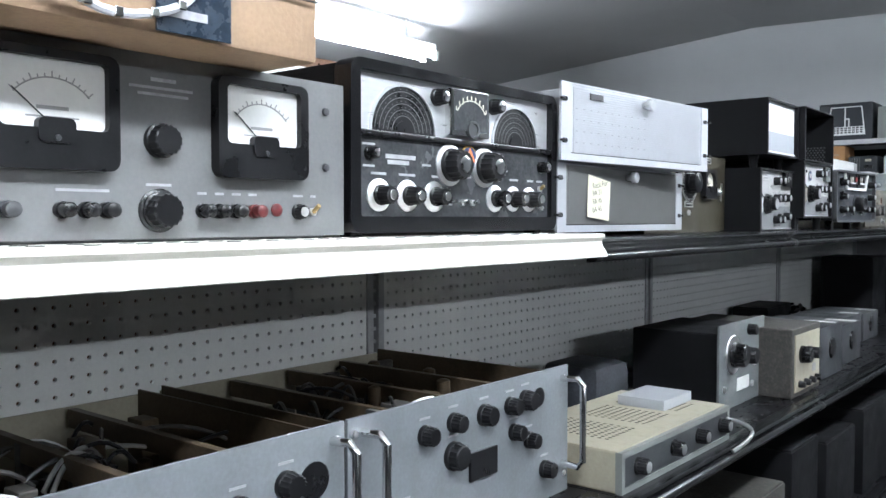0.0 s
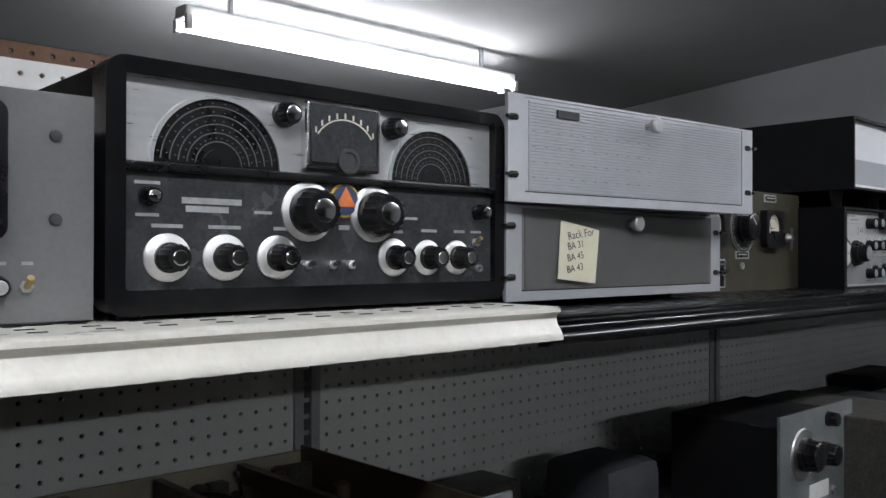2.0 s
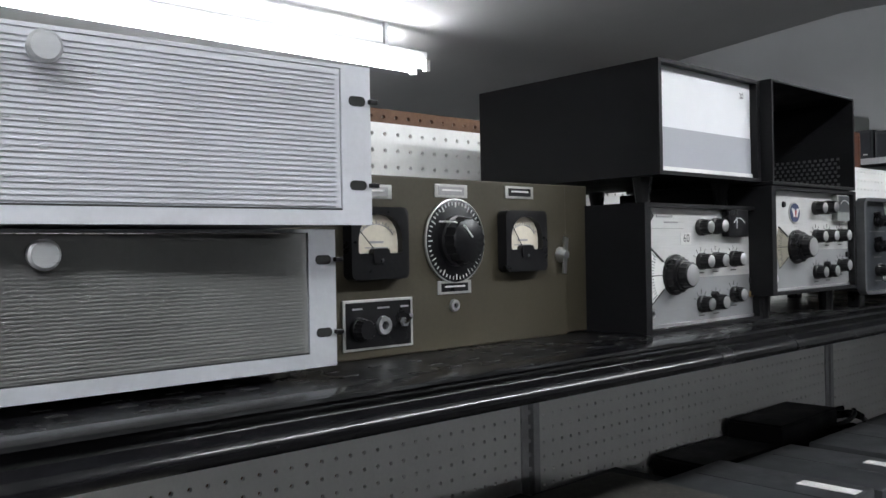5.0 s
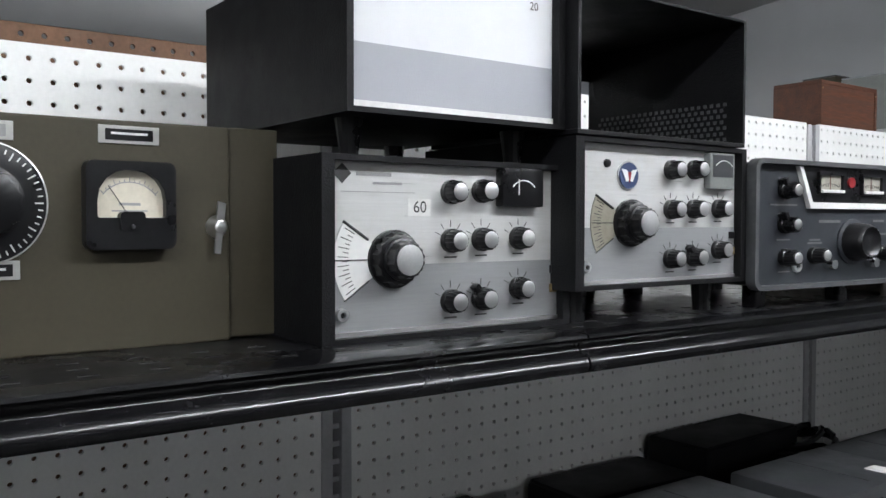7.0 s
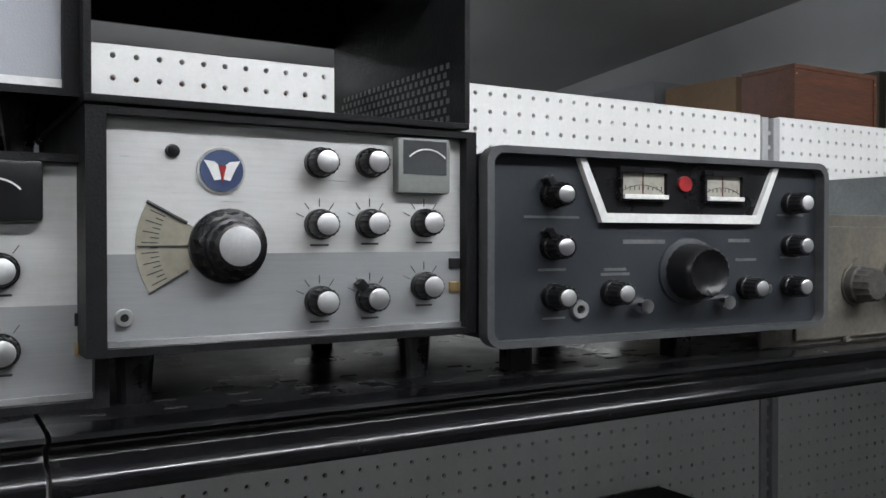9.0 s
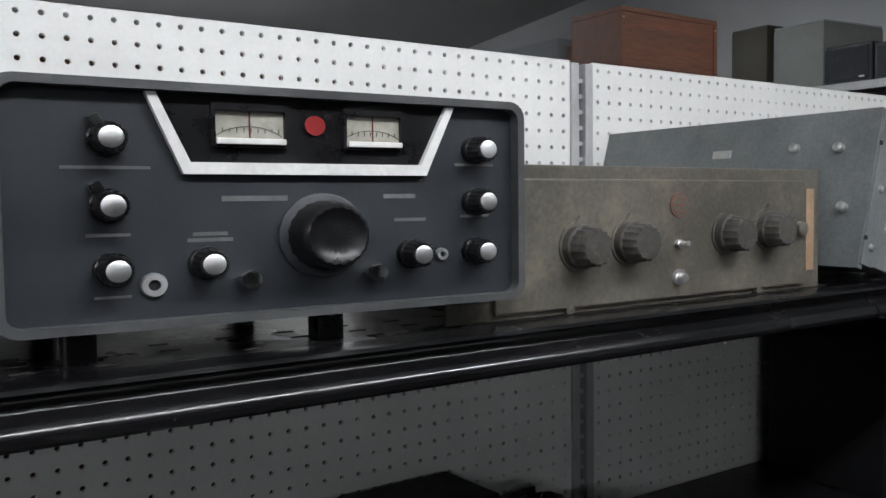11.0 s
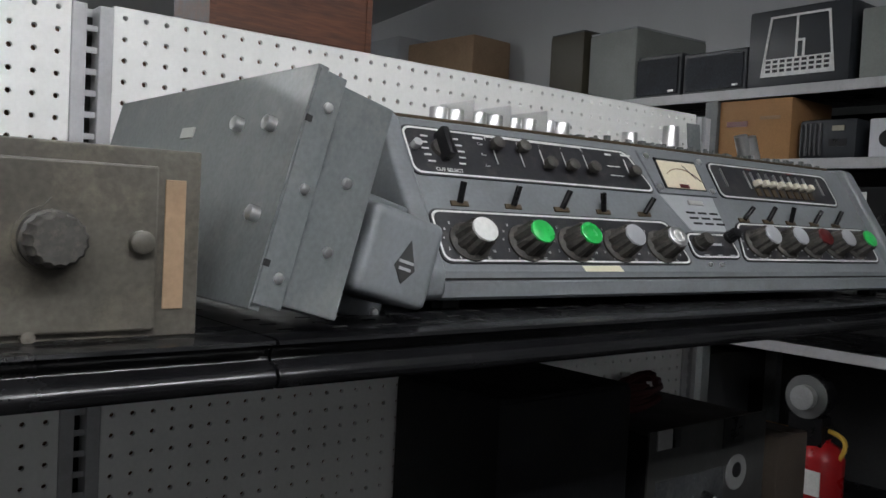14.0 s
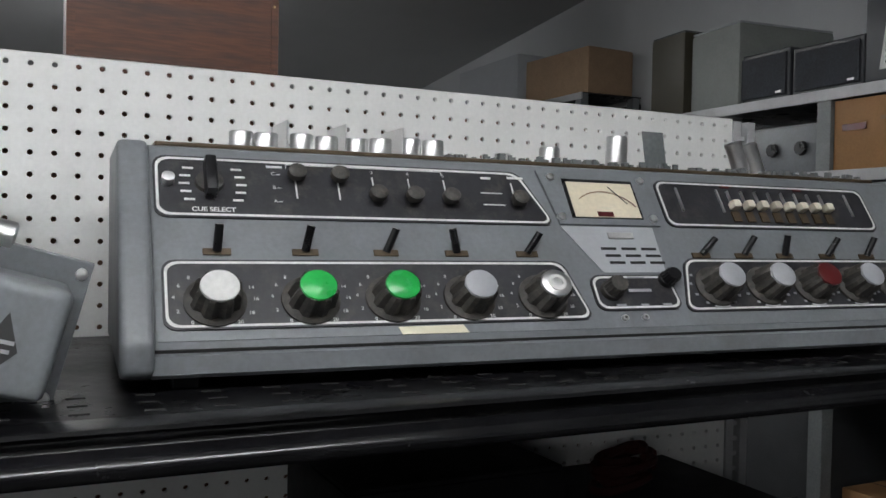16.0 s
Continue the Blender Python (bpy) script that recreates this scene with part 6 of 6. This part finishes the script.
def black_panel_unit():
    t = thing("power_supply", "black cased unit with pale trapezoid front graphic", "radio equipment", pose(-1.475, 5.735, RT))
    w, h = 0.31, 0.228
    part("case", B(0, w, 0, 0.26, 0, h, bevel=0.010), M["rx_grey"], t, smooth=True)

    def flat(pts):
        bm = bmesh.new()
        a = [bm.verts.new((x, -0.002, z)) for x, z in pts]
        b = [bm.verts.new((x, 0.001, z)) for x, z in pts]
        bm.faces.new(a)
        bm.faces.new(b[::-1])
        for i in range(len(pts)):
            j = (i + 1) % len(pts)
            bm.faces.new((a[i], a[j], b[j], b[i]))
        bmesh.ops.recalc_face_normals(bm, faces=bm.faces)
        return bm

    ox, oz = [(0.045, 0.03), (0.27, 0.03), (0.25, 0.205), (0.07, 0.205)], [(0.052, 0.036), (0.263, 0.036), (0.244, 0.199), (0.076, 0.199)]
    bm = bmesh.new()
    q = [[bm.verts.new((x, yy, z)) for x, z in o] for o, yy in ((ox, 0.0), (ox, -0.003), (oz, -0.003), (oz, 0.0))]
    for k in range(4):
        a, b = q[k], q[(k + 1) % 4]
        for i in range(4):
            j = (i + 1) % 4
            bm.faces.new((a[i], a[j], b[j], b[i]))
    bmesh.ops.recalc_face_normals(bm, faces=bm.faces)
    g = part("graphic_frame", bm, M["white_ink"], t, "pale trapezoid outline")
    part("graphic_bar", flat([(0.150, 0.080), (0.157, 0.080), (0.157, 0.200), (0.150, 0.200)]), M["white_ink"], g)
    part("graphic_bar", flat([(0.157, 0.126), (0.178, 0.126), (0.178, 0.133), (0.157, 0.133)]), M["white_ink"], g)
    part("graphic_bar", flat([(0.172, 0.080), (0.179, 0.080), (0.179, 0.130), (0.172, 0.130)]), M["white_ink"], g)
    part("graphic_field", flat([(0.050, 0.034), (0.265, 0.034), (0.259, 0.082), (0.056, 0.082)]), M["white_ink"], g)
    for r in range(3):
        for c in range(9):
            x, z = 0.062 + c * 0.0222, 0.042 + r * 0.0135
            part("vent_hole", B(x, x + 0.0145, -0.0035, -0.0015, z, z + 0.008), M["black"], g)


black_panel_unit()
plain_box("grey_case", "pale grey equipment case beside a black unit", "case", -1.14, -0.85, 5.74, 6.0, RT, 2.13, M["speckle"], 0.006)
cb = plain_box("printed_carton", "orange-brown cardboard carton with faint printing", "box", -1.555, -1.32, 5.73, 5.96, 1.726, 1.905, M["card2"], 0.002)
part("printing", B(0.02, 0.085, -0.1185, -0.117, 0.118, 0.128), M["card"], cb)
part("printing", B(-0.09, -0.02, -0.1185, -0.117, 0.10, 0.116), M["red"], cb)


def cassette_deck():
    t = thing("ribbed_player", "black ribbed portable player on a shelf", "audio player", pose(-1.305, 5.75, 1.726))
    part("body", B(0, 0.165, 0, 0.16, 0, 0.112, bevel=0.012), M["rx_grey"], t, smooth=True)
    for k in range(5):
        part("rib", B(0.006 + k * 0.014, 0.012 + k * 0.014, -0.006, 0.002, 0.01, 0.10, bevel=0.002), M["rx_bezel"], t)
    part("window", B(0.098, 0.132, -0.003, 0.001, 0.078, 0.092), M["tan"], t)
    part("opening", B(0.09, 0.14, -0.003, 0.001, 0.035, 0.055), M["black"], t)


cassette_deck()


def blue_meter():
    t = thing("bench_meter", "small blue-faced bench meter on a shelf", "test instrument", pose(-1.10, 5.74, 1.726))
    part("body", B(0, 0.14, 0, 0.12, 0, 0.105, bevel=0.004), M["rackwhite"], t)
    part("dial", lathe(bmesh.new(), [(0, 0), (0, 0.024), (0.006, 0.022), (0.006, 0)], 0, 0, 20), M["black"], t, smooth=True, m=Matrix(((0, 1, 0, 0.05), (-1, 0, 0, 0), (0, 0, 1, 0.05), (0, 0, 0, 1))))


blue_meter()


def metered_radio():
    t = thing("bench_radio", "black bench radio with small white meter and chrome knob", "radio", pose(-1.20, 5.76, 1.50))
    part("body", B(0, 0.32, 0, 0.22, 0, 0.15, bevel=0.004), M["blackmatte"], t)
    part("meter_face", B(0.03, 0.095, -0.003, 0.001, 0.10, 0.135), M["label_white"], t)
    for x in (0.055, 0.15, 0.22):
        part("knob", lathe(bmesh.new(), [(0, 0), (0, 0.018), (0.02, 0.015), (0.02, 0)], 0, 0, 18), M["chrome"], t, smooth=True, m=Matrix(((0, 1, 0, x), (-1, 0, 0, 0), (0, 0, 1, 0.06), (0, 0, 0, 1))))


metered_radio()
gb = plain_box("grey_instrument", "grey instrument with dark sockets on a shelf", "test instrument", -1.94, -1.62, 5.76, 6.0, 1.726, 1.86, M["bluegrey"], 0.004)
for k in range(3):
    part("socket", lathe(bmesh.new(), [(0, 0), (0, 0.02), (0.01, 0.018), (0.01, 0)], 0, 0, 16), M["black"], gb, m=Matrix(((0, 1, 0, -0.10 + 0.1 * k), (-1, 0, 0, -0.125), (0, 0, 1, 0.07), (0, 0, 0, 1))))


def extinguisher():
    t = thing("fire_extinguisher", "red fire extinguisher standing on a shelf", "fire extinguisher", pose(-1.20, 5.80, 0.72))
    b = lathe(bmesh.new(), [(0, 0), (0, 0.055), (0.02, 0.062), (0.16, 0.062), (0.19, 0.05), (0.205, 0.022), (0.215, 0.02), (0.215, 0)], 0, 0, 28)
    part("cylinder", b, M["extred"], t, smooth=True, m=Matrix(((0, 0, 1, 0), (0, 1, 0, 0), (1, 0, 0, 0), (0, 0, 0, 1))))
    part("label_band", B(-0.03, 0.03, -0.0645, -0.060, 0.06, 0.13, bevel=0.001), M["label_white"], t)
    part("valve_head", B(-0.02, 0.02, -0.02, 0.02, 0.213, 0.25, bevel=0.004), M["black"], t)
    part("gauge", lathe(bmesh.new(), [(0, 0), (0, 0.018), (0.008, 0.016), (0.008, 0)], 0, 0, 18), M["chrome"], t, smooth=True, m=Matrix(((0, 1, 0, -0.01), (-1, 0, 0, -0.02), (0, 0, 1, 0.235), (0, 0, 0, 1))))
    part("hose", sweep([(0.02 + 0.05 * math.sin(i * 0.3), -0.01, 0.24 + 0.03 * math.sin(i * 0.3) - 0.012 * i) for i in range(11)], 0.007, 8), M["yellow"], t, smooth=True)


extinguisher()


def cable_reel():
    t = thing("cable_reel", "pale plastic cable reel on its side", "cable reel", pose(-1.235, 5.76, 1.05))
    mm = Matrix(((0, 1, 0, 0), (-1, 0, 0, 0), (0, 0, 1, 0), (0, 0, 0, 1)))
    part("flange", lathe(bmesh.new(), [(0, 0.0), (0, 0.062), (0.006, 0.062), (0.006, 0.0)], 0, 0, 32), M["grey_panel"], t, m=mm)
    part("hub", lathe(bmesh.new(), [(0.006, 0), (0.006, 0.035), (0.03, 0.035), (0.03, 0)], 0, 0, 24), M["ink_grey"], t, m=mm)
    part("drum", lathe(bmesh.new(), [(-0.06, 0), (-0.06, 0.06), (0, 0.06), (0, 0)], 0, 0, 24), M["black"], t, m=mm)
    part("stand", B(-0.05, 0.05, 0.0, 0.05, -0.33, -0.055), M["black"], t)


cable_reel()
plain_box("dark_crate", "dark crate on the lower steel shelf", "crate", -1.94, -1.62, 5.78, 6.1, 0.72, 1.10, M["grey_dark"], 0.006, 0, M["dustblack"])
plain_box("kraft_carton", "brown carton on the lower steel shelf", "box", -1.54, -1.40, 5.78, 6.0, 0.72, 0.90, M["card2"], 0.003)
